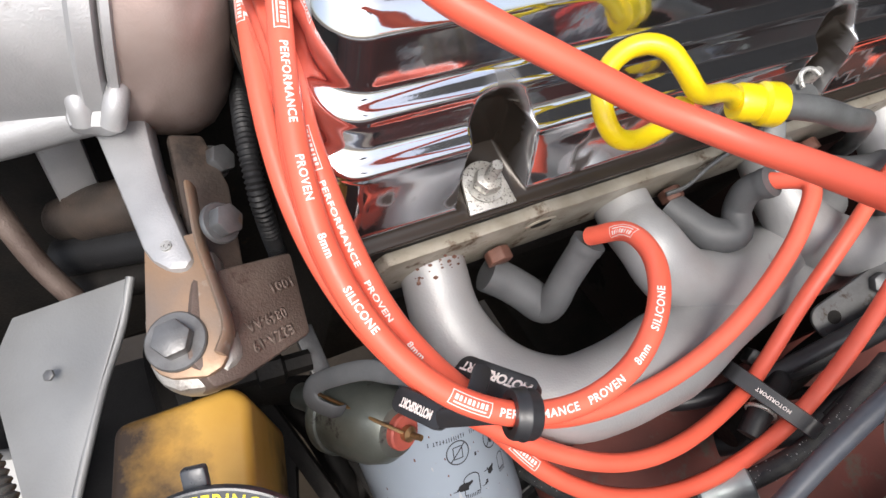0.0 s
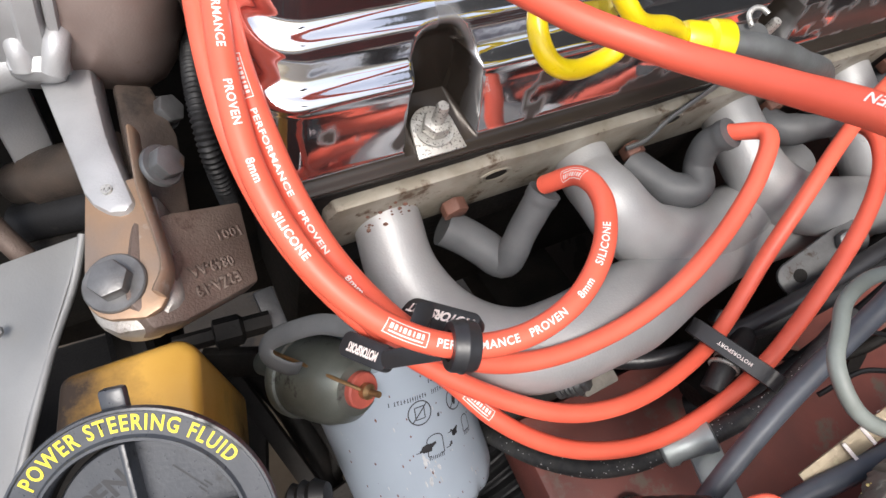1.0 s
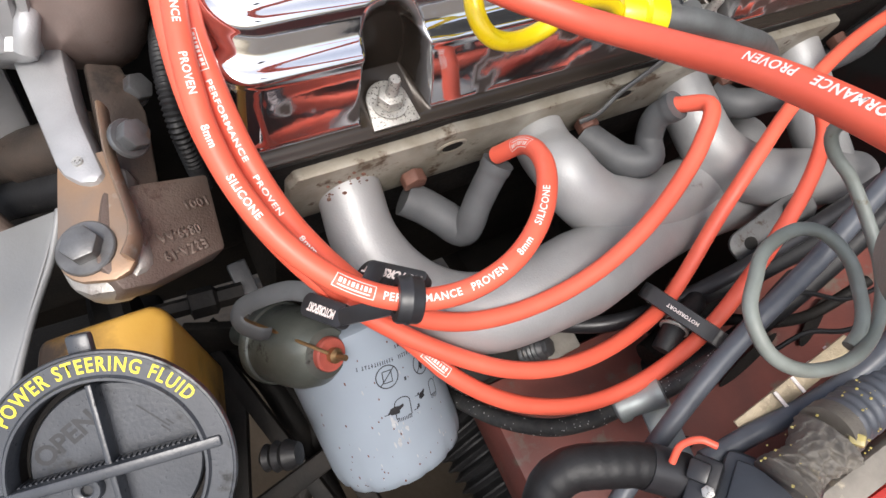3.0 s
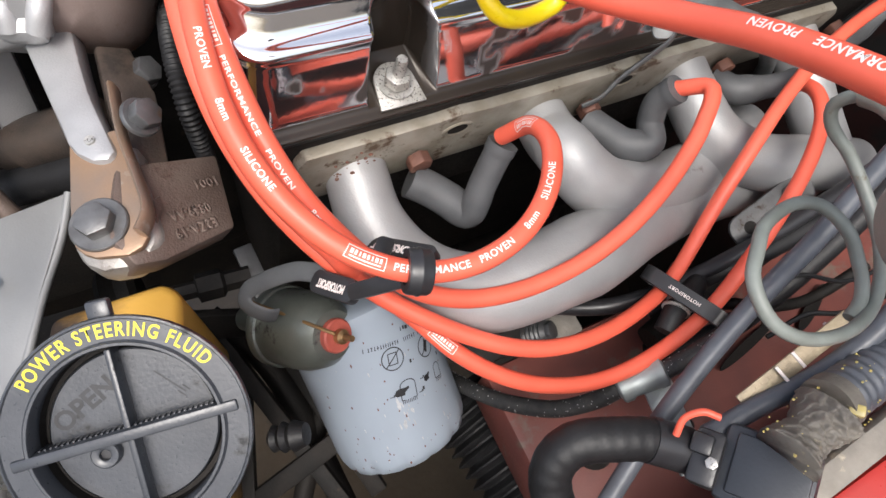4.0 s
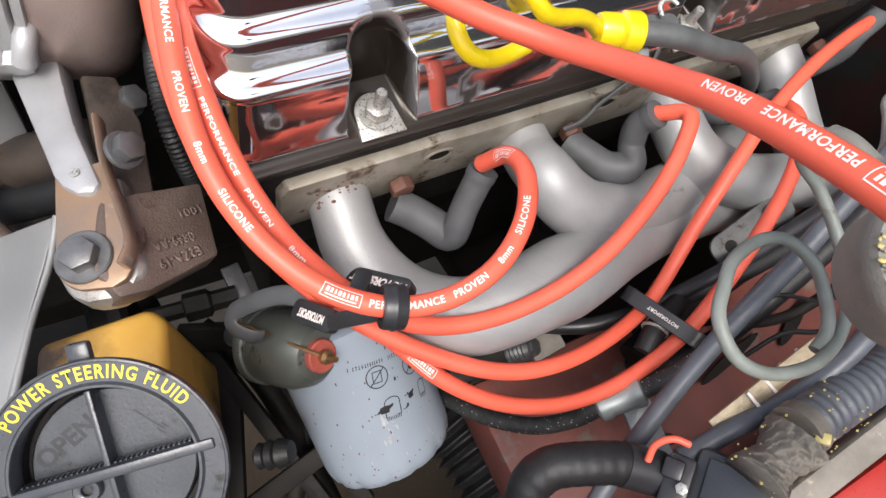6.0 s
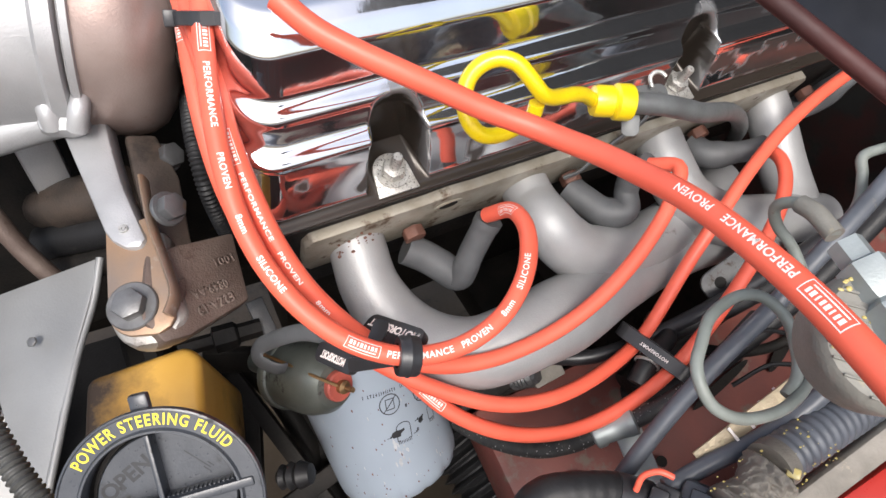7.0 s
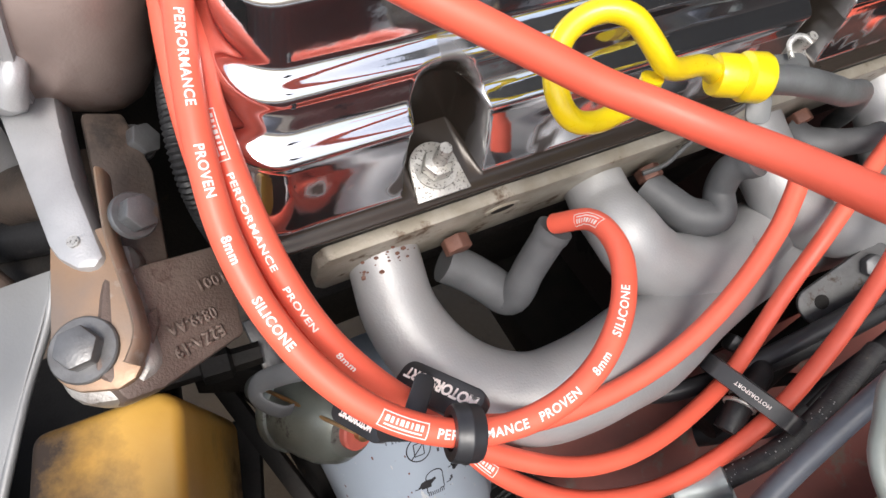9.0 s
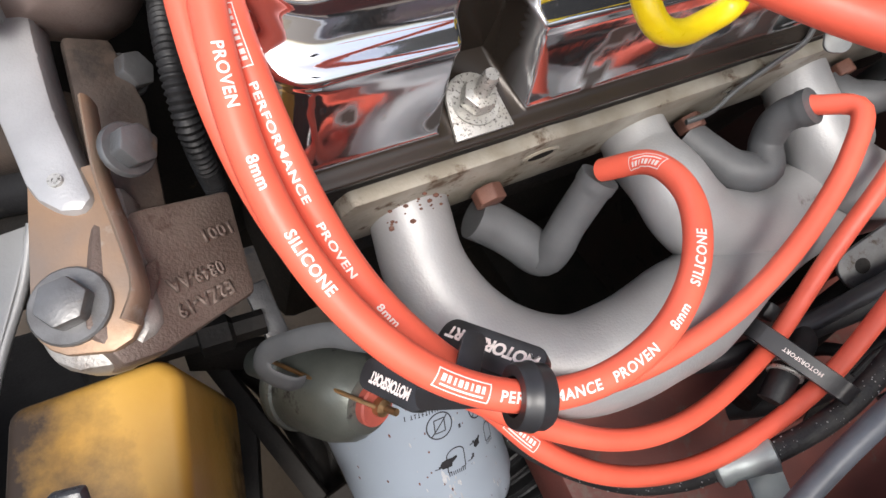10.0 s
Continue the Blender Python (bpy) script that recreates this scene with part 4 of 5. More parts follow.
part("tab", block((0.0085, 0.0072, 0.004), CAP @ pose(0, 0, 0, 0, 0, 13.3) @ Matrix.Translation((0.0385, 0, -0.0040)), 0.0012), M_CAP, cap)


def on_disc(bm, m, radius, at, height):
    """Bends a flat print round the middle of a disc."""
    for v in bm.verts:
        a, r = radians(at) - v.co.x / radius, radius + v.co.y
        v.co = m @ Vector((r * math.cos(a), r * math.sin(a), height))
    return bm


title = flat_text("POWER STEERING FLUID", 0.0062, 0.00012, 1.20)
wide = max(v.co.x for v in title.verts) - min(v.co.x for v in title.verts)
for v in title.verts:
    v.co.x *= 0.0632 / wide
part("lettering", on_disc(long_cuts(title, 0.066, 30), CAP, 0.0331, 8.5, 0.00015), M_LETTER, cap, "yellow raised lettering", False)
part("lettering", flat_on(flat_text("OPEN", 0.0085, 0.00025), CAP @ Matrix.Translation((0.0075, 0.0150, -0.0074)) @ pose(0, 0, 0, 0, 0, -48)), M_INK, cap, "black stamped word", False)
part("arrow", flat_on(bars([(0, 0, 0.012, 0.0005), (0.0052, 0.0012, 0.003, 0.0005), (0.0052, -0.0012, 0.003, 0.0005)]), CAP @ Matrix.Translation((0.0146, -0.0105, -0.0074)) @ pose(0, 0, 0, 0, 0, 235)), M_INK, cap, "scratched arrow", False)

# ---- oil filter ----
FILT_AX = Vector((0.1286, -0.5991, -0.7888)).normalized()
FILT_B = Vector((0.0762, 0.0986, 0.6913))
FILTER = place(FILT_B, -FILT_AX, (-0.3, -0.58, 0.76))
filt = thing("oil_filter", FILT_B, "pale blue-grey painted spin-on oil filter with printed pictograms", "oil filter")
can = lathe([(0, 0.0120), (0.030, 0.0120), (0.0385, 0.0135), (0.0425, 0.0165), (0.0440, 0.0215), (0.0445, 0.026), (0.0445, 0.0305), (0.0445, 0.110), (0.0455, 0.113), (0.0455, 0.120), (0.042, 0.122)], FILTER, 112)
unfilter = FILTER.inverted()
for v in can.verts:
    q = unfilter @ v.co
    if 0.0130 < q.z < 0.0310:
        a = math.atan2(q.y, q.x)
        flat = max(0.0, math.cos(14 * a)) ** 2 * min(1.0, (0.0310 - q.z) / 0.010)
        v.co = FILTER @ Vector((q.x * (1 - 0.030 * flat), q.y * (1 - 0.030 * flat), q.z))
part("can", can, M_FILTER, filt)



def on_can(bm, h0, off, turn=0.0):
    """Bends a flat print round the filter: its middle at the height h0 and the arc length off."""
    c, q = math.cos(radians(turn)), math.sin(radians(turn))
    for v in bm.verts:
        x, y = v.co.x * c - v.co.y * q + off, v.co.x * q + v.co.y * c + h0
        a = x / 0.0446
        v.co = FILTER @ Vector((0.04465 * math.cos(a), 0.04465 * math.sin(a), y))
    return bm


def ring_print(r, w, slash=True):
    bm = bmesh.new()
    n = 28
    a = [bm.verts.new((r * math.cos(2 * math.pi * k / n), r * math.sin(2 * math.pi * k / n), 0)) for k in range(n)]
    b = [bm.verts.new(((r - w) * math.cos(2 * math.pi * k / n), (r - w) * math.sin(2 * math.pi * k / n), 0)) for k in range(n)]
    for k in range(n):
        bm.faces.new((a[k], a[(k + 1) % n], b[(k + 1) % n], b[k]))
    if slash:
        for x0 in range(8):
            t0, t1 = -r + 2 * r * x0 / 8, -r + 2 * r * (x0 + 1) / 8
            bm.faces.new([bm.verts.new((0.7 * t + j * 0.7 * w, 0.7 * t - j * 0.7 * w, 0)) for t, j in ((t0, -0.5), (t1, -0.5), (t1, 0.5), (t0, 0.5))])
    return bm


def box_print(w, h, line):
    return long_cuts(bars([(0, h / 2, w, line), (0, -h / 2, w, line), (-w / 2, 0, line, h), (w / 2, 0, line, h)]), w, 4)


T = -12
part("pictogram", on_can(ring_print(0.0072, 0.0007), 0.0872, 0.0187, T), M_INK, filt, "", False)
part("pictogram", on_can(box_print(0.0055, 0.0070, 0.0006), 0.0872, 0.0187, T), M_INK, filt, "", False)
part("pictogram", on_can(ring_print(0.0068, 0.0007), 0.0810, 0.0432, T), M_INK, filt, "", False)
part("pictogram", on_can(long_cuts(bars([(0, 0.0004, 0.0032, 0.0062), (0.0006, -0.0020, 0.0020, 0.0030)]), 0.01, 4), 0.0810, 0.0432, T - 20), M_INK, filt, "", False)


def arch_print(w, h, line):
    """An outline with a round head: a filter seen from its side."""
    pts = [(w / 2, -h / 2), (w / 2, h * 0.22)] + [(w / 2 * math.cos(radians(k)), h * 0.22 + h * 0.28 * math.sin(radians(k))) for k in range(15, 180, 15)] + [(-w / 2, h * 0.22), (-w / 2, -h / 2)]
    bm = bmesh.new()
    for (x0, y0), (x1, y1) in zip(pts, pts[1:]):
        n = Vector((y0 - y1, x1 - x0)).normalized() * line / 2
        bm.faces.new([bm.verts.new((x, y, 0)) for x, y in ((x0 - n.x, y0 - n.y), (x1 - n.x, y1 - n.y), (x1 + n.x, y1 + n.y), (x0 + n.x, y0 + n.y))])
    return bm


def blob_print(points):
    bm = bmesh.new()
    bm.faces.new([bm.verts.new((x, y, 0)) for x, y in points])
    bmesh.ops.triangulate(bm, faces=list(bm.faces))
    return bm


GLOVE = [(-0.0052, 0.0006), (-0.0036, 0.0026), (-0.0010, 0.0030), (0.0022, 0.0022), (0.0046, 0.0024), (0.0048, 0.0010), (0.0016, -0.0004), (0.0010, -0.0022), (-0.0016, -0.0018), (-0.0040, -0.0014)]
for w, h, h0, off in ((0.0100, 0.0120, 0.0654, 0.0205), (0.0062, 0.0090, 0.0628, 0.0455)):
    part("pictogram", on_can(arch_print(w, h, 0.0006), h0, off, T), M_INK, filt, "", False)
    part("pictogram", on_can(bars([(-w / 2 + w * (k + 0.5) / 9, -h * 0.5 - 0.0012, w / 20, 0.0022) for k in range(9)] + [(0, -h * 0.5 - 0.0001, w, 0.0005)]), h0, off, T), M_INK, filt, "", False)
part("pictogram", on_can(blob_print(GLOVE), 0.0652, 0.0165, T + 8), M_INK, filt, "", False)
part("pictogram", on_can(blob_print([(x * 0.62, y * 0.8) for x, y in GLOVE]), 0.0640, 0.0355, T + 30), M_INK, filt, "", False)
for dh, doff in ((-0.0060, 0.0075), (0.0010, 0.0115), (0.0004, -0.0100)):
    part("fine_print", on_can(bars([(0, 0, 0.0030, 0.0005), (0.0012, 0.0006, 0.0012, 0.0012)]), 0.0650 + dh, 0.0200 + doff, T), M_INK, filt, "", False)
rs = random.Random(3)
line, x = [], -0.030
while x < 0.031:
    w = rs.choice((0.0006, 0.0010, 0.0013))
    if rs.random() < 0.86:
        line += [(x + w / 2, 0, 0.00045, 0.0025), (x + w / 2, rs.choice((-0.001, 0.001, 0)), w, 0.0005)]
    x += w + 0.0007
part("fine_print", on_can(long_cuts(bars(line), 0.062, 14), 0.0932, 0.0336, T), M_INK, filt, "line of small black print", False)
part("fine_print", on_can(long_cuts(bars([(-0.008 + 0.0021 * k, 0.0004 * (k % 2), 0.0006 + 0.0007 * (k % 3), 0.0022) for k in range(8)]), 0.02, 6), 0.0990, 0.0380, T), M_INK, filt, "line of small black print", False)
for h, off in ((0.0800, 0.0285), (0.0600, 0.0300), (0.0705, 0.0520)):
    part("fine_print", on_can(bars([(0, 0, 0.0014, 0.0022)]), h, off, T), M_INK, filt, "", False)
chips = bmesh.new()
for k in range(46):
    h, off = 0.022 + 0.080 * rs.random(), rs.uniform(-0.030, 0.055)
    w = rs.uniform(0.0003, 0.0009)
    if k < 18:
        h, off, w = 0.038 + 0.022 * rs.random(), 0.006 + 0.013 * rs.random(), rs.uniform(0.0007, 0.0017)
    bmesh.ops.create_icosphere(chips, subdivisions=1, radius=1, matrix=FILTER @ Matrix.Rotation(off / 0.0446, 4, "Z") @ Matrix.Translation((0.0445, 0, h)) @ Matrix.Diagonal((0.0001, w * 0.6, w * rs.uniform(0.8, 3.0), 1)))
tagged(part("paint_chips", chips, M_SCRATCH, filt, "bright chips in the paint"), kind="stuff")
marks = bmesh.new()
for k in range(60):
    h, off = 0.020 + 0.10 * rs.random() ** 2, rs.uniform(-0.045, 0.055)
    w = rs.uniform(0.0002, 0.0007)
    bmesh.ops.create_icosphere(marks, subdivisions=1, radius=1, matrix=FILTER @ Matrix.Rotation(off / 0.0446, 4, "Z") @ Matrix.Translation((0.0445, 0, h)) @ Matrix.Diagonal((0.0001, w, w * rs.uniform(0.8, 2.4), 1)))
tagged(part("rust_specks", marks, M_RUST, filt, "rust specks on the can"), kind="stuff")

# ---- oil pressure sender ----
H0, H1 = Vector((0.0146, 0.1710, 0.7810)), Vector((0.0440, 0.1275, 0.8119))
SEND = place(H0, H1 - H0)
sender = thing("oil_pressure_sender", H0, "dull metal oil pressure sender with red insulator", "sensor")
part("body", lathe([(0.008, -0.03), (0.008, 0.0), (0.018, 0.004), (0.0228, 0.016), (0.0230, 0.030), (0.0222, 0.041), (0.0190, 0.051), (0.0140, 0.0570), (0.0, 0.0590)], SEND, 40), M_SENDER, sender)
part("crimp_ring", lathe([(0.0205, 0.0070), (0.0240, 0.0080), (0.0248, 0.0095), (0.0248, 0.0135), (0.0240, 0.0150), (0.0226, 0.0155)], SEND, 40, None, False), M_SENDER, sender)
part("insulator", lathe([(0.0096, 0.0550), (0.0096, 0.0610), (0.0088, 0.0620), (0.004, 0.0620)], SEND, 28), M_INSUL, sender, "dusty red insulator ring")
part("terminal", lathe([(0.0042, 0.0605), (0.0042, 0.0655), (0.0017, 0.0665), (0.0017, 0.0730)], SEND, 12), M_COPPER, sender)
part("lead", sweep([(0.0060, 0.1640, 0.8170), (0.0190, 0.1500, 0.8175), (0.0310, 0.1345, 0.8215), (0.0420, 0.1240, 0.8200)], 0.0010, 8, 0.003), M_COPPER, sender, "bare brass lead")
part("strap", sweep([(0.0520, 0.1300, 0.8600), (0.0398, 0.1390, 0.8560), (0.0302, 0.1469, 0.8520), (0.0161, 0.1531, 0.8440), (0.0059, 0.1562, 0.8360), (0.0040, 0.1510, 0.8310), (0.0117, 0.1440, 0.8275), (0.0170, 0.1440, 0.8250)], 0.0050, 14, 0.002, 0.26, (0.3, 0.7, 0.5)), M_BOOT, sender, "grey rubber strap over the can")

# ---- alternator bracket group ----
PLATE_N = Vector((-0.14, -0.30, 0.94)).normalized()


def on_plane(points, o, n, thick, bevel):
    """A plate whose outline is given as places on it."""
    m = place(o, n, (0, 1, 0))
    inv = m.inverted()
    return slab([(inv @ Vector(p)).xy[:] for p in points], thick, m, bevel)


bracket = thing("alternator_bracket", (-0.035, 0.16, 0.90), "brown-stained steel accessory bracket bolted on a casting", "bracket")
part("plate", on_plane([(-0.0440, 0.1900, 0.9250), (-0.0498, 0.1554, 0.9125), (-0.0502, 0.1445, 0.9089), (-0.0475, 0.1400, 0.9080), (-0.0435, 0.1368, 0.9075), (-0.0314, 0.1330, 0.9079), (-0.0255, 0.1345, 0.9090), (-0.0226, 0.1377, 0.9109), (-0.0199, 0.1530, 0.9162), (-0.0219, 0.1900, 0.9238)], (-0.0387, 0.150, 0.9120), PLATE_N, 0.0035, 0.0012), M_BRONZE, bracket)
part("rib", sweep([(-0.0212, 0.2075, 0.9340), (-0.0216, 0.1961, 0.9320), (-0.0221, 0.1792, 0.9270), (-0.0205, 0.1603, 0.9195), (-0.0199, 0.1452, 0.9165), (-0.0245, 0.1370, 0.9135)], 0.0052, 12, 0.003, 0.36, (-0.15, -0.25, 0.95)), M_BRONZE, bracket, "bent-up rib with a bright worn edge")
part("back_plate", on_plane([(-0.0190, 0.1550, 0.9060), (-0.0080, 0.1750, 0.9080), (-0.0060, 0.2200, 0.9200), (-0.0120, 0.2450, 0.9300), (-0.0270, 0.2450, 0.9330), (-0.0270, 0.1700, 0.9120)], (-0.0150, 0.2000, 0.9150), (0.30, -0.35, 0.88), 0.006, 0.002), M_GRIME, bracket, "dark brown plate behind the rib")
bolt(Vector((-0.0392, 0.1490, 0.9125)), PLATE_N, 0.0076, 0.0066, M_BOLT, 0.0116, bracket)
bolt(Vector((-0.0130, 0.1835, 0.9335)), (0.62, -0.45, 0.62), 0.0066, 0.0070, M_DARKSTEEL, 0.0085, bracket)
bolt(Vector((-0.0100, 0.2350, 0.9220)), (0.62, -0.40, 0.55), 0.0068, 0.0075, M_DARKSTEEL, 0.0080, bracket)
casting = thing("casting", (-0.01, 0.16, 0.88), "brown-grey cast bracket with raised part numbers", "casting")
CAST_N = Vector((0.50, -0.35, 0.79)).normalized()
part("body", on_plane([(-0.0280, 0.1700, 0.9220), (-0.0148, 0.1765, 0.9155), (0.0119, 0.1870, 0.9033), (0.0105, 0.1518, 0.8885), (-0.0107, 0.1385, 0.8960), (-0.0190, 0.1333, 0.8990), (-0.0299, 0.1295, 0.9042), (-0.0360, 0.1400, 0.9130)], (0.0090, 0.1530, 0.8900), CAST_N, 0.014, 0.0022), M_CAST, casting)
part("notch", on_plane([(-0.0200, 0.1560, 0.9110), (-0.0155, 0.1600, 0.9100), (-0.0160, 0.1530, 0.9075), (-0.0215, 0.1420, 0.9060), (-0.0260, 0.1440, 0.9100)], Vector((0.0090, 0.1530, 0.8900)) + CAST_N * 0.0022, CAST_N, 0.003, 0.0008), M_CAST, casting, "raised cast rib")
part("boss", on_plane([(-0.0510, 0.1640, 0.9110), (-0.0520, 0.1470, 0.9050), (-0.0490, 0.1385, 0.9030), (-0.0430, 0.1335, 0.9020), (-0.0330, 0.1315, 0.9020), (-0.0240, 0.1350, 0.9030), (-0.0180, 0.1400, 0.9050), (-0.0180, 0.1850, 0.9180), (-0.0400, 0.1880, 0.9190)], (-0.0387, 0.150, 0.9078), PLATE_N, 0.016, 0.0040), M_WORN, casting, "worn grey boss edge")
for text, tall, right, left in (("E2ZA-19", 0.0066, (0.0033, 0.1533, 0.8937), (-0.0138, 0.1443, 0.9006)), ("0849-AA", 0.0066, (0.0024, 0.1598, 0.8972), (-0.0145, 0.1519, 0.9044)), ("1001", 0.0060, (0.0083, 0.1733, 0.8995), (-0.0010, 0.1690, 0.9034))):
    bm = flat_text(text, tall, 0.00022)
    up = bmesh.ops.extrude_face_region(bm, geom=list(bm.faces))
    for v in [g for g in up["geom"] if isinstance(g, bmesh.types.BMVert)]:
        v.co.z += 0.0007
    wide = max(v.co.x for v in bm.verts) - min(v.co.x for v in bm.verts)
    right, left = Vector(right), Vector(left)
    run = (left - right) - CAST_N * (left - right).dot(CAST_N)
    for v in bm.verts:
        v.co.x *= run.length / wide
    turn = Matrix((run.normalized(), CAST_N.cross(run).normalized(), CAST_N)).transposed().to_4x4()
    part("raised_number", flat_on(bm, Matrix.Translation((right + left) / 2) @ turn), M_CAST, casting, "", False)
ARM_PTS = [(-0.0560, 0.2620, 0.9400), (-0.0535, 0.2491, 0.9334), (-0.0482, 0.2143, 0.9295), (-0.0440, 0.1880, 0.9245), (-0.0415, 0.1815, 0.9235), (-0.0360, 0.1750, 0.9235), (-0.0300, 0.1730, 0.9240), (-0.0262, 0.1765, 0.9250), (-0.0314, 0.2097, 0.9320), (-0.0324, 0.2340, 0.9354), (-0.0330, 0.2620, 0.9440)]
arm = thing("support_arm", (-0.040, 0.20, 0.925), "pale cast aluminium support arm with rounded end", "support arm")
part("casting", on_plane(ARM_PTS, (-0.0400, 0.2000, 0.9290), (-0.12, -0.22, 0.96), 0.016, 0.0035), M_ALU, arm)
part("pin", lathe([(0.0022, 0), (0.0022, 0.0012), (0.0, 0.0014)], place((-0.0350, 0.1850, 0.9262), (-0.12, -0.22, 0.96)), 12), M_ZINC, arm)

# ---- alternator ----
ALT_AX = Vector((-0.97, 0.10, 0.20)).normalized()
ALT = place((0.015, 0.300, 0.962), ALT_AX)
alt = thing("alternator", (-0.05, 0.30, 0.95), "silver cast aluminium alternator with a rust-tinted end drum", "alternator")
part("drum", lathe([(0.0, -0.003), (0.030, -0.002), (0.046, 0.002), (0.056, 0.008), (0.0615, 0.016), (0.0630, 0.024), (0.0625, 0.046), (0.060, 0.050)], ALT, 64), M_DRUM, alt, "rust-tinted domed end drum")
part("body", lathe([(0.062, 0.0490), (0.0665, 0.0510), (0.0665, 0.0580), (0.0640, 0.0600), (0.0630, 0.100), (0.0650, 0.125), (0.0640, 0.20), (0.05, 0.22)], ALT, 64), M_ALU, alt)
part("seam_ring", lathe([(0.0622, 0.0440), (0.0650, 0.0448), (0.0652, 0.0478), (0.0640, 0.0488)], ALT, 64, None, False), M_ALU, alt)
for rib in ([(-0.0529, 0.2691, 0.9627), (-0.0538, 0.2483, 0.9595), (-0.0549, 0.2441, 0.9480)], [(-0.0374, 0.2602, 0.9615), (-0.0388, 0.2421, 0.9601), (-0.0443, 0.2393, 0.9480)]):
    part("lug", sweep(rib, 0.0050, 16, 0.003), M_ALU, alt)
part("lug_web", block((0.022, 0.022, 0.016), place((-0.0497, 0.2508, 0.9497), (-0.05, -0.6, 0.8), (1, -0.3, 0)), 0.006), M_ALU, alt)
part("rib_bar", sweep([(-0.1300, 0.2650, 0.9350), (-0.0920, 0.2620, 0.9380), (-0.0620, 0.2580, 0.9440), (-0.0480, 0.2560, 0.9460)], 0.0105, 14, 0.004), M_ALU, alt)

# ---- pump housings and dark parts behind the bracket ----
pump = thing("water_pump", (-0.06, 0.33, 0.80), "water pump pipe stubs before an added dark backing block", "pump")
# Added dark block fills the shade behind the pipe stubs.
part("housing", block((0.36, 0.10, 0.34), pose(-0.150, 0.40, 0.80, 8, 0, 5), 0.02), M_HEAD, pump)
part("pipe", lathe([(0.010, 0), (0.0125, 0.004), (0.0125, 0.018), (0.0155, 0.020), (0.0155, 0.075)], place((-0.1050, 0.3080, 0.8450), (0.82, -0.42, 0.36)), 24), M_GRIME, pump, "greasy pipe stub")
part("pipe", lathe([(0.0120, 0), (0.0120, 0.08)], place((-0.1080, 0.2980, 0.8250), (0.82, -0.42, 0.36)), 24), M_BLACK_DULL, pump)
part("pipe", lathe([(0.0095, 0), (0.0095, 0.08)], place((-0.1080, 0.2860, 0.8080), (0.82, -0.42, 0.36)), 24), M_HEAD, pump)
part("post", block((0.022, 0.014, 0.10), place((-0.085, 0.305, 0.880), (0.1, -0.2, 0.95), (1, 0.2, 0)), 0.004), M_ALU, pump)
solo("radiator_hose", sweep([(-0.125, 0.310, 0.95), (-0.122, 0.292, 0.90), (-0.112, 0.270, 0.855), (-0.095, 0.250, 0.82)], 0.0060, 16, 0.004), M_CAST, "rust-brown rubber hose running down past the pump", "hose")
solo("wiring_plug", block((0.026, 0.020, 0.050), place((-0.150, 0.275, 0.905), (0.3, -0.3, 0.9), (1, 0, 0)), 0.004), M_DUSTY, "dusty black wiring plug hanging on a cable", "plug")
LOOM2 = [(-0.1137, 0.1692, 0.9261), (-0.1061, 0.1449, 0.9206), (-0.1003, 0.1229, 0.9148), (-0.0941, 0.1015, 0.9071), (-0.0876, 0.0845, 0.9014), (-0.0796, 0.0688, 0.8961), (-0.0701, 0.0514, 0.8900)]
solo("split_loom", sweep(LOOM2, ripple(0.0048, 0.0006, 0.0028, spline(LOOM2)[2]), 16, 0.0006), M_LOOM, "thick black corrugated loom beside the shroud", "loom")
# Added black slab stands in for the shade below the reservoir.
solo("dark_fill_slab", block((0.16, 0.24, 0.02), pose(-0.135, 0.19, 0.70, -8, 0, 0), 0.006), M_BLACK_DULL, "black slab added for the darkness deep below the reservoir", "shroud")
# Pale block placed and sized to fit the camera's view left of the loom.
solo("pale_panel", block((0.085, 0.110, 0.03), place((-0.1913, 0.1793, 0.7352), (-0.25, -0.55, 0.80), (0.9, -0.3, 0.1)), 0.01), M_PALE, "pale panel placed to fit the camera's view beside the loom", "radiator")
solo("strut", block((0.011, 0.006, 0.055), place((0.0137, 0.1820, 0.8030), (0.13, -0.81, -0.57), (1, 0.2, 0)), 0.001), M_DARKSTEEL, "speckled steel strut beside the casting", "strut")
solo("brake_line_fitting", lathe([(0.005, -0.02), (0.005, 0), (0.0085, 0.001), (0.0085, 0.014), (0.006, 0.016), (0.006, 0.03)], place((-0.0200, 0.1850, 0.8160), (0.97, 0.02, -0.08)), 6), M_HEAD, "rusty hexagonal line fitting under the casting", "fitting")

# ---- radiator shroud ----
shroud = thing("shroud", (-0.11, 0.18, 0.84), "pale grey sheet shroud panel with scuffs and dust", "shroud")
part("panel", on_plane([(-0.1250, 0.2419, 0.8455), (-0.0639, 0.2304, 0.8666), (-0.0735, 0.2103, 0.8541), (-0.0887, 0.1835, 0.8410), (-0.1119, 0.1314, 0.8186), (-0.1180, 0.1180, 0.8120), (-0.1290, 0.1500, 0.8180), (-0.1380, 0.2020, 0.8330), (-0.1340, 0.2300, 0.8420)], (-0.0639, 0.2304, 0.8666), (-0.34, -0.27, 0.90), 0.003, 0.001), M_SHROUD, shroud)

bolt(Vector((-0.1080, 0.2000, 0.8460)), (-0.34, -0.27, 0.90), 0.0030, 0.0016, M_BOLT, 0.0, shroud, "screw")
part("folded_edge", sweep([(-0.0639, 0.2304, 0.8660), (-0.0735, 0.2103, 0.8535), (-0.0887, 0.1835, 0.8404), (-0.1119, 0.1314, 0.8180), (-0.1180, 0.1180, 0.8114)], 0.0022, 10, 0.003), M_SHROUD, shroud)
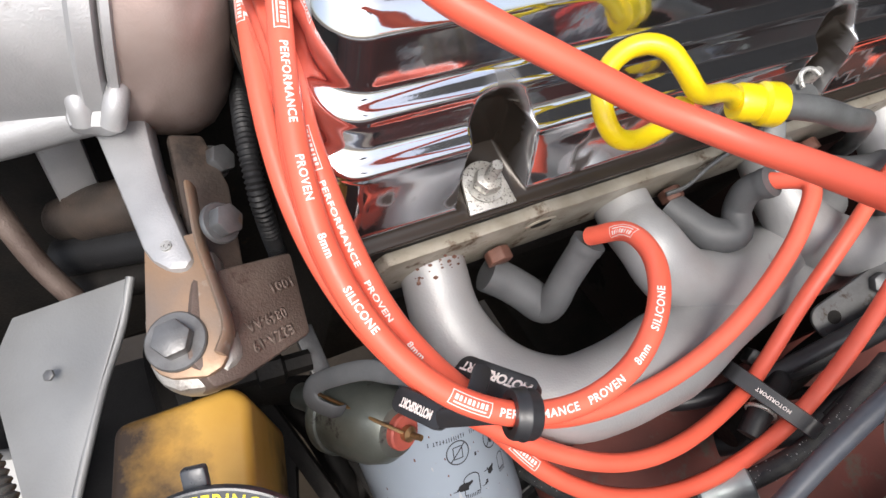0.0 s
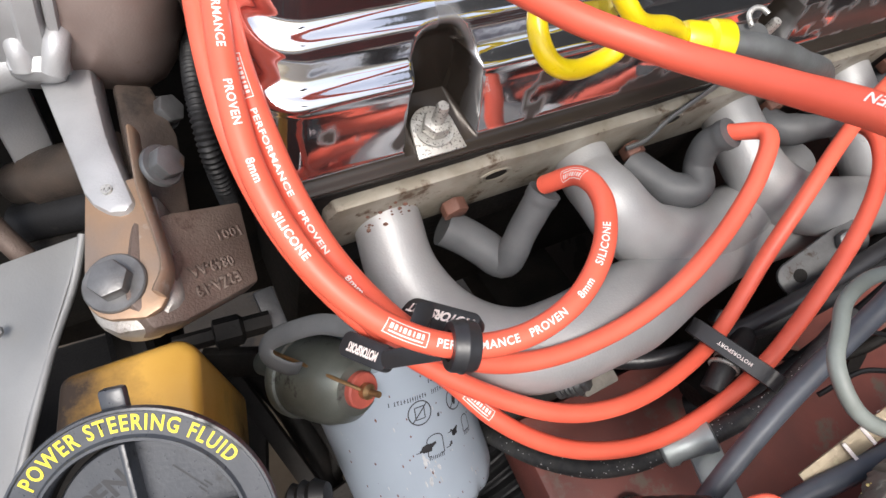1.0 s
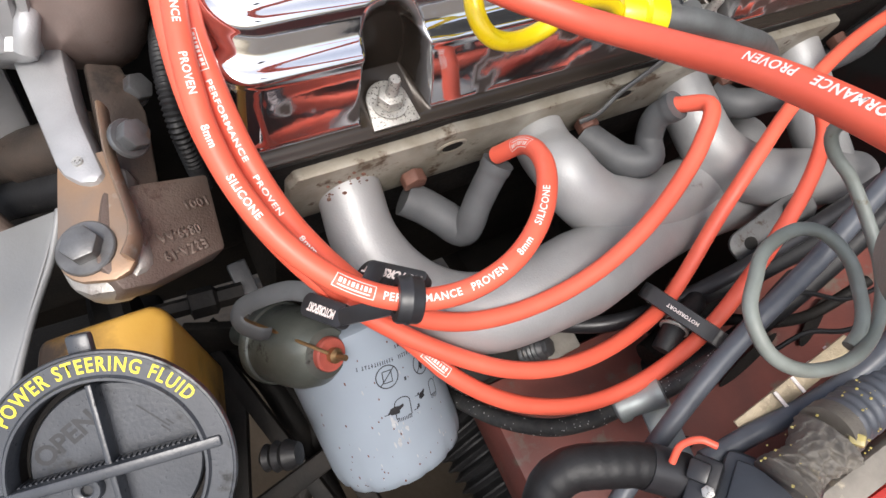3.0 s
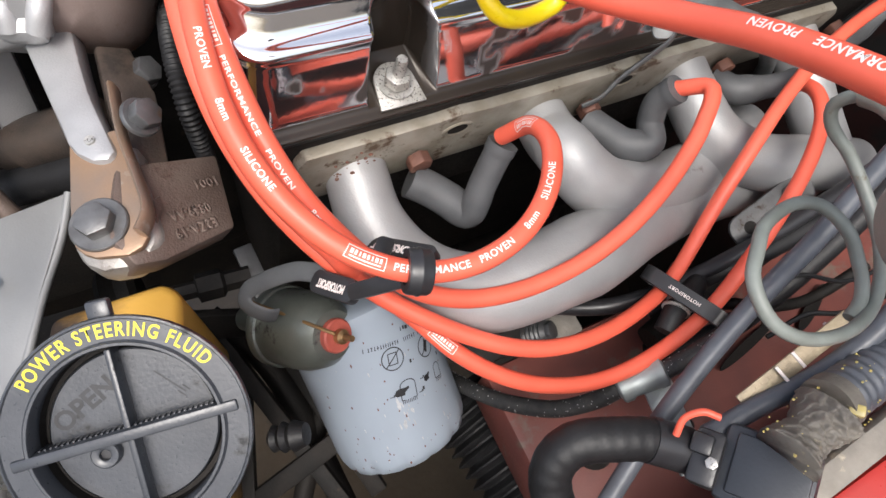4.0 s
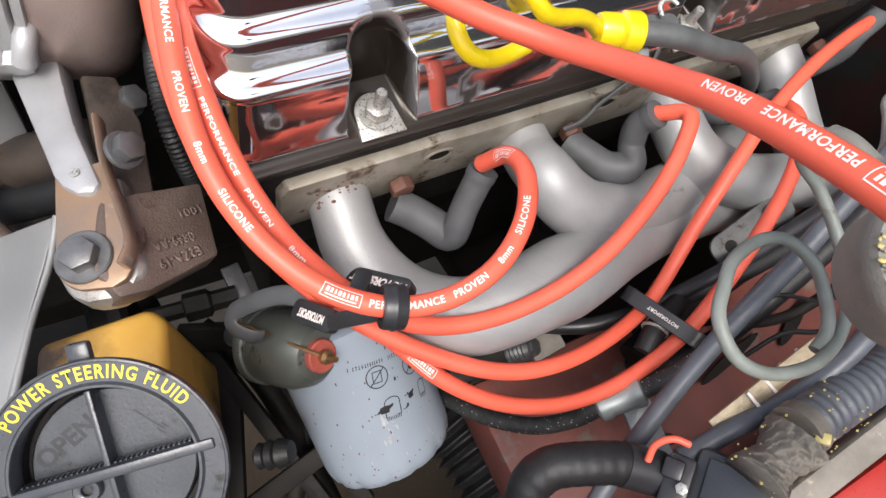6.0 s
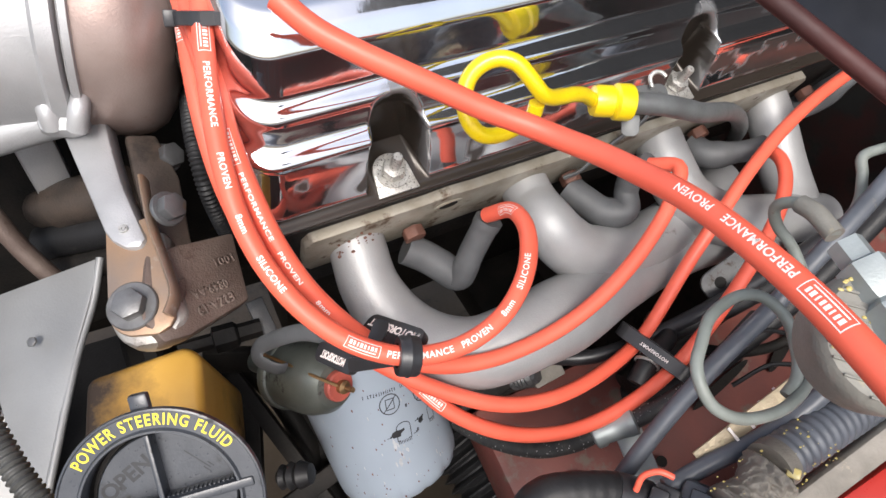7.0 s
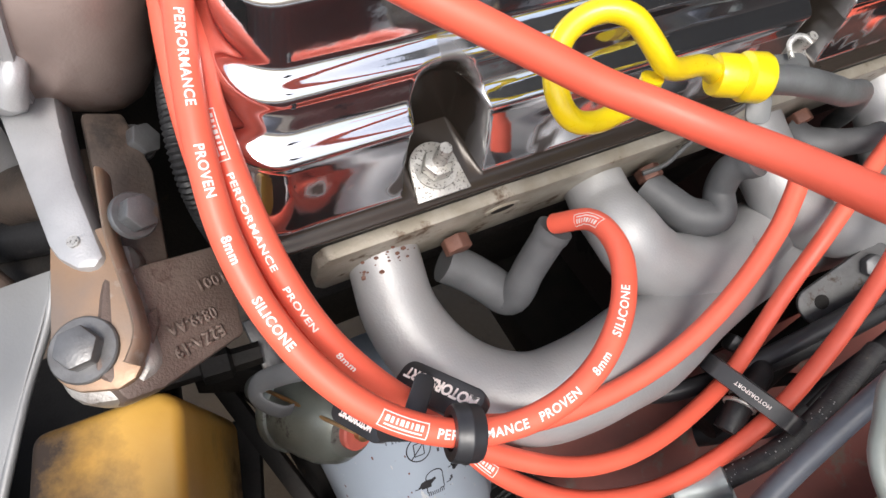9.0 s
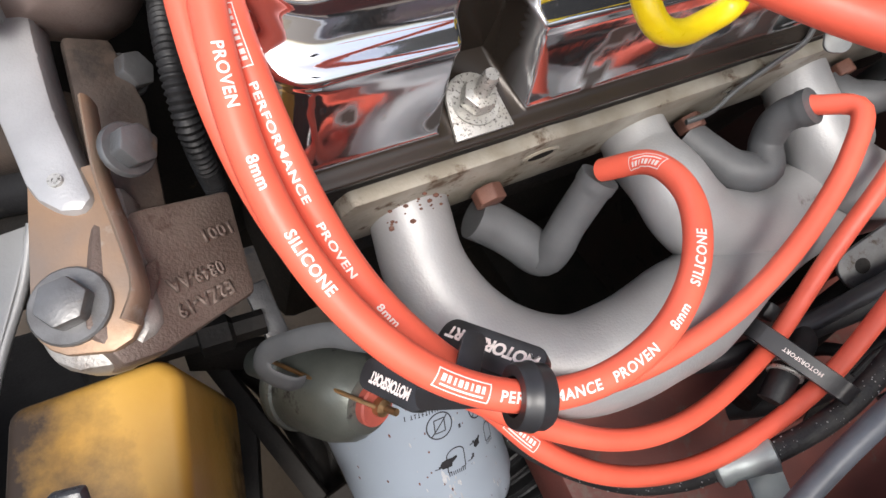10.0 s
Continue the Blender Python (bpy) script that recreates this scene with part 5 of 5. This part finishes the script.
CORNER = [(0.2350, -0.0480, 0.9900), (0.2050, -0.0560, 0.9700), (0.1850, -0.0620, 0.9530), (0.1650, -0.0720, 0.9350), (0.1450, -0.0900, 0.9150)]
solo("corrugated_loom", sweep(CORNER, ripple(0.0085, 0.0011, 0.0042, spline(CORNER)[2]), 18, 0.0007), M_BLACK_DULL, "black corrugated loom over the fender edge", "loom")

# ---- hoses and cables at the rail ----
solo("cable", sweep([(0.1240, -0.0100, 0.7750), (0.1440, 0.0010, 0.7892), (0.1736, 0.0159, 0.8132), (0.2024, 0.0275, 0.8392), (0.2303, 0.0360, 0.8650), (0.2600, 0.0432, 0.8873), (0.2850, 0.0510, 0.9050), (0.3150, 0.0600, 0.9250), (0.3600, 0.0750, 0.9500)], 0.0050, 14, 0.003), M_CABLE, "thick blue-grey rubber cable running along the rail", "cable")
solo("cable", sweep([(0.1779, -0.0034, 0.8372), (0.1867, -0.0035, 0.8392), (0.2018, -0.0035, 0.8451), (0.2262, -0.0047, 0.8537), (0.2441, -0.0045, 0.8634), (0.2599, -0.0022, 0.8739), (0.2715, 0.0010, 0.8809), (0.2969, 0.0084, 0.8925)], 0.0048, 14, 0.003), M_CABLE, "blue-grey taped cable leaving a black connector", "cable")
vac = thing("vacuum_tube", (0.21, -0.003, 0.896), "grey-green vacuum tube coiled into a loop", "tube")
part("tube", sweep([(0.2186, -0.0013, 0.9054), (0.2256, 0.0016, 0.9082), (0.2300, 0.0070, 0.9122), (0.2318, 0.0144, 0.9175), (0.2314, 0.0220, 0.9239), (0.2272, 0.0295, 0.9296), (0.2202, 0.0354, 0.9336), (0.2109, 0.0380, 0.9350), (0.2004, 0.0370, 0.9346), (0.1899, 0.0333, 0.9341), (0.1811, 0.0262, 0.9330), (0.1737, 0.0191, 0.9302), (0.1713, 0.0108, 0.9263), (0.1741, 0.0029, 0.9208), (0.1834, -0.0033, 0.9153), (0.1973, -0.0063, 0.9108), (0.2134, -0.0063, 0.9081), (0.2288, -0.0018, 0.9078), (0.2417, 0.0068, 0.9104), (0.2504, 0.0180, 0.9154), (0.2543, 0.0304, 0.9219), (0.2547, 0.0419, 0.9298), (0.2522, 0.0512, 0.9376), (0.2477, 0.0583, 0.9437), (0.2447, 0.0622, 0.9500), (0.2430, 0.0628, 0.9559), (0.2427, 0.0598, 0.9614), (0.2426, 0.0542, 0.9660), (0.2416, 0.0456, 0.9684), (0.2396, 0.0335, 0.9684)], 0.0027, 12, 0.003), M_VAC, vac)
BRAKE = [(0.1133, 0.1583, 0.6920), (0.1189, 0.1351, 0.7028), (0.1221, 0.1074, 0.7289), (0.1334, 0.0810, 0.7487), (0.1505, 0.0602, 0.7659), (0.1674, 0.0500, 0.7817), (0.1790, 0.0466, 0.7935), (0.2010, 0.0415, 0.8065), (0.2420, 0.0440, 0.8200), (0.3000, 0.0620, 0.8350)]
bhose = thing("brake_hose", BRAKE[0], "black braided rubber hose along the frame rail, flecked white", "hose")
part("tube", sweep(BRAKE, 0.0052, 16, 0.002), M_HOSE, bhose)
flecks = bmesh.new()
rf = random.Random(12)
hp, ht, _ = spline(BRAKE, 0.001)
for k in range(150):
    q = rf.randrange(8, len(hp) - 40)
    out = (PRINT_SIDE - hp[q]).normalized()
    out = (out - ht[q] * out.dot(ht[q])).normalized()
    a = rf.uniform(-1.5, 1.5)
    d = out * math.cos(a) + out.cross(ht[q]) * math.sin(a)
    w = rf.uniform(0.00015, 0.0005)
    bmesh.ops.create_icosphere(flecks, subdivisions=1, radius=w, matrix=Matrix.Translation(hp[q] + d * 0.0052))
tagged(part("white_flecks", flecks, M_PALE, bhose, "white paint flecks"), kind="stuff")
rear = [(0.1120, -0.0200, 0.7900), (0.1060, 0.0034, 0.8142), (0.1080, 0.0140, 0.8290), (0.1190, 0.0165, 0.8387), (0.1360, 0.0108, 0.8410), (0.1506, 0.0051, 0.8397), (0.1600, -0.0010, 0.8370)]
hose = thing("hose", rear[-1], "black ribbed rubber hose bending into a connector", "hose")
part("tube", sweep(rear, ripple(0.0098, 0.00010, 0.0062, spline(rear)[2]), 20, 0.0007), M_BLACK_DULL, hose)
part("collar", sweep(rear[-2:] + [(0.1660, -0.0050, 0.8350)], 0.0105, 20, 0.002), M_BLACK, hose)

# black connector with its leads
conn = thing("connector_block", (0.175, -0.022, 0.850), "blue-black plastic connector block, dusty", "connector")
CN = (PRINT_SIDE - Vector((0.172, -0.020, 0.855))).normalized()
part("housing", block((0.038, 0.034, 0.020), place((0.1880, -0.0290, 0.8390), CN, (0.62, -0.70, 0.0)), 0.004, None), M_CONN, conn)
part("cover", block((0.030, 0.026, 0.003), place(Vector((0.1890, -0.0300, 0.8390)) + CN * 0.0112, CN, (0.62, -0.70, 0.0)), 0.0012), M_CONN, conn)
part("collar", block((0.012, 0.024, 0.018), place((0.1690, -0.0125, 0.8395), CN, (0.62, -0.70, 0.0)), 0.002), M_BLACK, conn)
bolt(Vector((0.1640, -0.0165, 0.8485)), CN, 0.0028, 0.0020, M_ZINC, 0.0, conn, "screw")
part("latch", block((0.009, 0.009, 0.005), place((0.1660, -0.0080, 0.8490), CN, (0.62, -0.70, 0.0)), 0.0015), M_BLACK, conn)
solo("pink_lead", sweep([(0.1560, -0.0010, 0.8520), (0.1600, 0.0020, 0.8590), (0.1660, 0.0000, 0.8640), (0.1710, -0.0050, 0.8640)], 0.0016, 10, 0.001), M_RUBBER_RED, "short faded red lead beside the connector", "lead")

rng = random.Random(4)
# ribbed duct, its clamp and the taped joint
CORR = [(0.2186, -0.0189, 0.8636), (0.2298, -0.0175, 0.8638), (0.2485, -0.0156, 0.8646), (0.2685, -0.0139, 0.8645), (0.2978, -0.0115, 0.8645)]
duct = thing("ribbed_duct", CORR[0], "dusty blue-grey ribbed hose held by a worm clamp", "hose")
part("tube", sweep(CORR, ripple(0.0112, 0.0004, 0.0050, spline(CORR)[2]), 24, 0.0008), M_CABLE, duct)
part("clamp", sweep([(0.2170, -0.0191, 0.8642), (0.2242, -0.0182, 0.8637)], 0.0124, 24, 0.002), M_TAPE, duct, "dusty worm clamp")
part("clamp_screw", block((0.006, 0.005, 0.005), place((0.2206, -0.0267, 0.8716), CN, (0.6, -0.6, 0)), 0.001), M_SAP, duct, "yellowed clamp screw")
wrap = sweep([(0.1901, -0.0268, 0.8570), (0.1960, -0.0253, 0.8578), (0.2035, -0.0239, 0.8592), (0.2113, -0.0219, 0.8611), (0.2167, -0.0203, 0.8631)], lambda f: 0.0118 + 0.0022 * math.sin(2.5 + 5 * f), 96, 0.0005)
for v in wrap.verts:
    crease = abs(noise.noise(v.co * 190)) * 0.0050 + abs(noise.noise(v.co * 420)) * 0.0022
    v.co += Vector((-0.3, -0.55, 0.78)) * (0.003 - crease)
tape = thing("taped_joint", (0.2440, -0.0225, 0.8025), "crumpled dusty tape wrapped round a hose joint", "tape")
part("wrapping", wrap, M_TAPE, tape, "", "soft")
drops = bmesh.new()
for k in range(70):
    a, f = rng.uniform(-1.3, 1.3), rng.random()
    c = Vector((0.1847, -0.0235, 0.8548)).lerp(Vector((0.2513, -0.0152, 0.8659)), f)
    p = c + 0.0132 * (math.cos(a) * Vector((-0.35, -0.50, 0.79)) + math.sin(a) * Vector((-0.45, 0.85, 0.30)))
    bmesh.ops.create_icosphere(drops, subdivisions=1, radius=rng.uniform(0.0002, 0.0007), matrix=Matrix.Translation(p) @ Matrix.Diagonal((1.4, 1, 0.7, 1)))
tagged(part("wax_spatter", drops, M_SAP, tape, "drops of yellow wax"), kind="stuff")
label_strip = thing("foil_strip", (0.265, 0.013, 0.803), "tan foil strip with pale bands lying on the rail", "strip")
STRIP = Vector((0.2278, 0.0046, 0.8574))
SN = Vector((-0.35, -0.45, 0.82)).normalized()
part("strip", block((0.064, 0.0088, 0.0016), place(STRIP, SN, (0.84, 0.18, 0.25)), 0.0005), M_FOIL, label_strip)
for k in range(4):
    part("band", block((0.0016, 0.0086, 0.0010), place(STRIP + Vector((0.84, 0.18, 0.25)).normalized() * (-0.010 + 0.011 * k) + SN * 0.0012, SN, (0.84, 0.18, 0.25)), 0.0002), M_PRINT, label_strip)

# edge rail by the fender, red paint below it
EDGE = Vector((0.2300, -0.0375, 0.8380))
solo("fender_rail", block((0.20, 0.014, 0.010), place(EDGE, (-0.25, -0.50, 0.83), (0.97, 0.17, 0.26)), 0.003), M_DUSTY, "dusty grey-brown steel edge rail along the fender", "rail")
solo("fender_apron", block((0.34, 0.070, 0.012), place((0.2550, -0.0750, 0.8080), (-0.20, -0.35, 0.92), (0.98, 0.10, 0.20)), 0.004), M_REDBODY, "red painted fender apron under the edge rail", "fender")

# fitting on the black hose, with its hanger strap
fitting = thing("hose_fitting", (0.19, 0.044, 0.80), "pale galvanised hose fitting with a flat strap", "fitting")
FA, FB = Vector((0.1790, 0.0466, 0.7935)), Vector((0.2010, 0.0415, 0.8065))
FM = place(FA, FB - FA)
FL = (FB - FA).length
part("sleeve", lathe([(0.0052, -0.001), (0.0078, 0), (0.0086, 0.001), (0.0086, 0.005), (0.0074, 0.007), (0.0078, FL - 0.006), (0.0085, FL - 0.004), (0.0085, FL), (0.0052, FL + 0.001)], FM, 28), M_GALV, fitting)
part("strap", block((0.050, 0.017, 0.0025), place((0.1990, 0.0180, 0.7850), (-0.25, -0.45, 0.85), (0.10, 0.90, -0.05)), 0.0006), M_GALV, fitting, "flat galvanised strap")

# dusty accumulator end with a wax-spattered fitting
acc = thing("accumulator", (0.190, -0.010, 0.97), "dusty grey ribbed accumulator end spattered with yellow wax", "accumulator")
AN = Vector((-0.42, -0.28, 0.86)).normalized()
AC = Vector((0.1975, -0.0185, 0.9935))
AM = place(AC, AN, (0.55, 0.55, 0.5))
part("shell", lathe([(0.0245, -0.030), (0.0255, -0.008), (0.0248, -0.0025), (0.0228, 0.0), (0.010, 0.0012), (0.0, 0.0012)], AM, 48), M_ACC, acc)
for k in range(-5, 6):
    half = math.sqrt(max(0.00001, 0.0228 ** 2 - (0.0044 * k) ** 2))
    part("ridge", block((0.0009, 2 * half, 0.0016), AM @ Matrix.Translation((0.0044 * k, 0, 0.0005)), 0.0003), M_ACC, acc)
wax = bmesh.new()
for k in range(90):
    r, a = 0.0235 * math.sqrt(rng.random()), rng.uniform(0, 6.28)
    q = rng.uniform(0.0003, 0.0010) * (1.6 if k % 9 == 0 else 1)
    bmesh.ops.create_icosphere(wax, subdivisions=2, radius=q, matrix=AM @ Matrix.Translation((r * math.cos(a), r * math.sin(a), 0.0012)) @ Matrix.Diagonal((1, rng.uniform(0.6, 1.8), 0.45, 1)))
tagged(part("wax_spatter", wax, M_SAP, acc, "drops of yellow wax"), kind="stuff")
port = part("port", lathe([(0.0060, 0), (0.0060, 0.008), (0.0085, 0.009), (0.0085, 0.020), (0.0070, 0.022), (0.0095, 0.024), (0.0100, 0.040), (0.0085, 0.044)], place((0.2010, 0.0150, 1.0000), (-0.10, -0.90, -0.10)), 6), M_GALV, acc, "pale hexagonal port fitting")
part("sleeve", sweep([(0.2426, 0.0542, 0.9660), (0.2416, 0.0456, 0.9684), (0.2396, 0.0335, 0.9684)], 0.0042, 14, 0.002), M_ACC, vac, "tan rubber sleeve")
solo("vacuum_tube", sweep([(0.3094, 0.0584, 0.9132), (0.3300, 0.0690, 0.9200), (0.3390, 0.0800, 0.9280), (0.3440, 0.0880, 0.9340), (0.3600, 0.0860, 0.9380)], 0.0030, 12, 0.002), M_VAC, "short grey-green tube near the firewall", "tube")
# steering and suspension parts deep below
boot = thing("rack_boot", (0.15, 0.08, 0.64), "black ribbed rubber steering rack boot", "boot")
RB = [(0.1300, 0.1400, 0.6600), (0.1400, 0.1083, 0.6510), (0.1497, 0.0673, 0.6400), (0.1600, 0.0300, 0.6300)]
part("bellows", sweep(RB, ripple(0.029, 0.0035, 0.0095, spline(RB)[2]), 28, 0.0014), M_BLACK_DULL, boot)
solo("oil_pan", slab([(-0.02, 0.06), (0.42, 0.06), (0.42, 0.36), (-0.02, 0.36)], 0.16, ENGINE @ Matrix.Translation((0, 0.02, -0.26)), 0.02), M_HEAD, "black greasy oil pan under the engine", "oil pan")
solo("crossmember", block((0.10, 0.60, 0.05), pose(0.30, 0.30, 0.52, 0, 0, 4), 0.01), M_HEAD, "black greasy crossmember under the engine", "crossmember")
link = thing("steering_link", (0.02, 0.16, 0.60), "black steel steering links low in the bay", "linkage")
part("bar", sweep([(-0.0300, 0.2700, 0.6800), (0.0012, 0.2312, 0.6514), (0.0153, 0.1862, 0.6225), (0.0262, 0.1272, 0.5817), (0.0350, 0.0700, 0.5400)], 0.0105, 14, 0.01), M_HEAD, link)
part("bar", sweep([(0.0750, 0.2500, 0.6600), (0.0350, 0.1900, 0.6250), (-0.0050, 0.1300, 0.5900), (-0.05, 0.06, 0.55)], 0.008, 14, 0.01), M_HEAD, link)
for a, b, w in (((-0.0300, 0.2450, 0.7030), (0.0400, 0.0700, 0.6080), 0.0125), ((-0.0500, 0.1300, 0.6200), (0.0800, 0.1450, 0.6800), 0.0150), ((-0.0180, 0.2139, 0.6834), (-0.0480, 0.1150, 0.6150), 0.0200), ((0.0150, 0.2150, 0.7000), (0.0520, 0.1000, 0.6350), 0.0130), ((-0.0400, 0.2400, 0.7150), (0.0300, 0.2150, 0.7150), 0.0240)):
    a, b = Vector(a), Vector(b)
    part("bar", block((w, 0.008, (b - a).length), place((a + b) / 2, b - a, (0.9, -0.3, 0.1)), 0.0015), M_HEAD, link)
part("plug", lathe([(0.0, 0), (0.004, 0.0), (0.0075, 0.003), (0.0060, 0.006), (0.0085, 0.009), (0.0065, 0.012), (0.0085, 0.015), (0.006, 0.022), (0.0, 0.023)], place((-0.0060, 0.1050, 0.7700), (0.85, -0.35, 0.3)), 20), M_BLACK_DULL, link)
solo("pump_pulley", lathe([(0.0, -0.012), (0.045, -0.012), (0.050, -0.008), (0.047, 0.0), (0.050, 0.008), (0.045, 0.012), (0.0, 0.012)], place((-0.0700, 0.2300, 0.7350), (1, 0.1, 0)), 40), M_HEAD, "dark steel accessory pulley behind the shroud", "pulley")
solo("heat_pipe", sweep([(0.1300, 0.1400, 0.7800), (0.1650, 0.1120, 0.7950), (0.2000, 0.0900, 0.8050), (0.2450, 0.0850, 0.8120), (0.3000, 0.0850, 0.8250), (0.3500, 0.0880, 0.8400), (0.42, 0.095, 0.86)], 0.0050, 14, 0.004), M_BLACK, "glossy black pipe beside the header", "pipe")
solo("dark_hose", sweep([(0.2350, 0.0750, 0.7500), (0.2650, 0.0600, 0.7750), (0.3000, 0.0600, 0.8000), (0.3600, 0.0700, 0.8400), (0.4200, 0.0850, 0.8900), (0.5200, 0.10, 0.95)], 0.0075, 14, 0.004), M_BLACK_DULL, "black rubber hose climbing to the firewall", "hose")
solo("steering_shaft", sweep([(0.2300, 0.0750, 0.7700), (0.3200, 0.0950, 0.7900), (0.4200, 0.1050, 0.8150), (0.56, 0.12, 0.85)], 0.010, 16, 0.006), M_HEAD, "greasy black steering shaft running to the firewall", "shaft")
solo("mount_bracket", block((0.060, 0.030, 0.020), place((0.1500, 0.1250, 0.7550), (-0.1, -0.5, 0.85), (1, 0.1, 0)), 0.004), M_HEAD, "dark engine mount bracket with a bolt", "bracket")
# bracket that holds the dipstick tube, and the hook beside it
dbr = thing("tube_bracket", (0.255, 0.175, 0.92), "grey steel bracket and hook holding the dipstick tube", "bracket")
part("clip", bar_at((0.2130, 0.1405, 0.9690), (0.2330, 0.1370, 0.9690), 0.0130, 0.0020, (-0.4, -0.5, 0.75), 0.0005)[0], M_DIPTUBE, dbr, "grey flat clip on the tube")
part("foot", bar_at((0.2120, 0.1370, 0.9640), (0.2085, 0.1290, 0.9555), 0.0090, 0.0016, (-0.4, -0.5, 0.75), 0.0005)[0], M_DIPTUBE, dbr)
part("hook", sweep([(0.2235, 0.1400, 0.9735), (0.2238, 0.1437, 0.9765), (0.2265, 0.1450, 0.9785), (0.2300, 0.1440, 0.9785), (0.2318, 0.1415, 0.9770)], 0.0011, 10, 0.001), M_ZINC, dbr)
part("stay", sweep([(0.2640, 0.1727, 0.9286), (0.2573, 0.1687, 0.9230), (0.2471, 0.1686, 0.9163), (0.2290, 0.1678, 0.9060), (0.2172, 0.1661, 0.8975), (0.2071, 0.1682, 0.8926)], 0.0030, 12, 0.002, 0.40), M_DIPTUBE, dbr, "bent flat stay")

# dark lines and clips between the header and the rail
lines = thing("fuel_line", (0.25, 0.08, 0.80), "black steel lines and clips under the header", "pipe")
part("pipe", sweep([(0.2413, 0.0919, 0.7700), (0.2726, 0.0902, 0.7808), (0.3083, 0.0895, 0.7942), (0.3463, 0.0847, 0.8054), (0.3946, 0.0861, 0.8119)], 0.0028, 10, 0.004), M_BLACK, lines)
part("pipe", sweep([(0.2641, 0.0878, 0.7626), (0.2975, 0.0791, 0.7689), (0.3212, 0.0669, 0.7688), (0.3586, 0.0612, 0.7658), (0.4008, 0.0617, 0.7826)], 0.0040, 10, 0.004), M_HEAD, lines)
part("clip", block((0.012, 0.008, 0.014), place((0.2675, 0.0886, 0.7842), (-0.3, -0.55, 0.78), (0.9, 0.2, 0)), 0.002), M_BLACK, lines)
part("clip", block((0.010, 0.008, 0.012), place((0.2667, 0.1052, 0.7900), (-0.3, -0.55, 0.78), (0.7, 0.6, 0)), 0.002), M_DARKSTEEL, lines)
part("clamp", lathe([(0.0060, 0), (0.0085, 0.0004), (0.0085, 0.003), (0.0060, 0.0034)], place((0.1745, 0.1193, 0.7518), (-0.3, -0.55, 0.78)), 20, None, False), M_DARKSTEEL, lines)
leads = thing("wiring_lead", (0.30, 0.07, 0.85), "thin black leads strung behind the red wires", "wire")
part("lead", sweep([(0.2677, 0.0552, 0.8049), (0.2837, 0.0591, 0.8141), (0.3079, 0.0566, 0.8216), (0.3399, 0.0460, 0.8128), (0.3773, 0.0447, 0.8131)], 0.0014, 8, 0.003), M_BLACK_DULL, leads)
part("lead", sweep([(0.2863, 0.0416, 0.7886), (0.3121, 0.0414, 0.7985), (0.3344, 0.0327, 0.8006), (0.3747, 0.0311, 0.8018)], 0.0016, 8, 0.003), M_BLACK_DULL, leads)

# mount bolt, pad and bracket between the header and the rail
VIEW = Vector((-0.28, -0.57, 0.77))
mbolt = thing("mount_bolt", (0.1660, 0.1140, 0.7540), "dark ribbed mount bolt beside a dusty pad on the rail", "bolt")
part("shank", lathe([(0.0, -0.004), (0.0085, -0.004)] + [(0.0085 - 0.0012 * (k % 2), -0.003 + 0.0016 * k) for k in range(9)] + [(0.0060, 0.0125), (0.0, 0.0125)], place((0.1670, 0.1131, 0.7600), (0.55, -0.40, 0.60)), 24), M_DARKSTEEL, mbolt)
part("head", slab(hexagon(0.0065), 0.004, place((0.1670, 0.1131, 0.7600), (0.55, -0.40, 0.60)) @ Matrix.Translation((0, 0, 0.0160)), 0.0008), M_DARKSTEEL, mbolt)
solo("mount_pad", block((0.024, 0.018, 0.010), place((0.1873, 0.1116, 0.7600), (-0.15, -0.45, 0.87), (1, 0.15, 0)), 0.0015), M_DUSTY, "dusty brown square pad on the frame rail", "pad")
clampring = thing("spring_clamp", (0.2340, 0.0700, 0.8080), "bright spring clamp on a dark hose", "clamp")
for c in ((0.2249, 0.0673, 0.8173), (0.2295, 0.0690, 0.8185)):
    part("ring", c_loop(c, (0.75, 0.55, 0.25), VIEW, 0.0068, 0.0080, 0.0010, -150, 150, 0.0001), M_ZINC, clampring)
part("hose_end", sweep([(0.2140, 0.0600, 0.8110), (0.2265, 0.0680, 0.8178), (0.2473, 0.0770, 0.8150), (0.2593, 0.0834, 0.8101), (0.2980, 0.0812, 0.8169), (0.3417, 0.0821, 0.8279), (0.3691, 0.0806, 0.8374)], 0.0066, 16, 0.002), M_BLACK_DULL, clampring, "black hose end")
tab = thing("header_tab", (0.3300, 0.1060, 0.8250), "grey steel bracket with a bolt hole behind the header", "bracket")
tab_m = place((0.3250, 0.1010, 0.8280), VIEW, (0.95, 0.22, 0.25))
part("plate", slab(rounded(0.062, 0.022, 0.009, 5), 0.003, tab_m, 0.0008), M_TAB, tab)
# No hole is cut: a black disc paints its shade on the plate.
part("hole", lathe([(0.0, 0.0003), (0.0042, 0.0003), (0.0042, -0.001)], tab_m @ Matrix.Translation((-0.018, 0, 0)), 20), M_HEAD, tab, "black disc for the shade of a bolt hole")
part("nut", slab(hexagon(0.0070), 0.006, tab_m @ Matrix.Translation((0.016, 0.001, 0.006)), 0.0008), M_DARKSTEEL, tab)
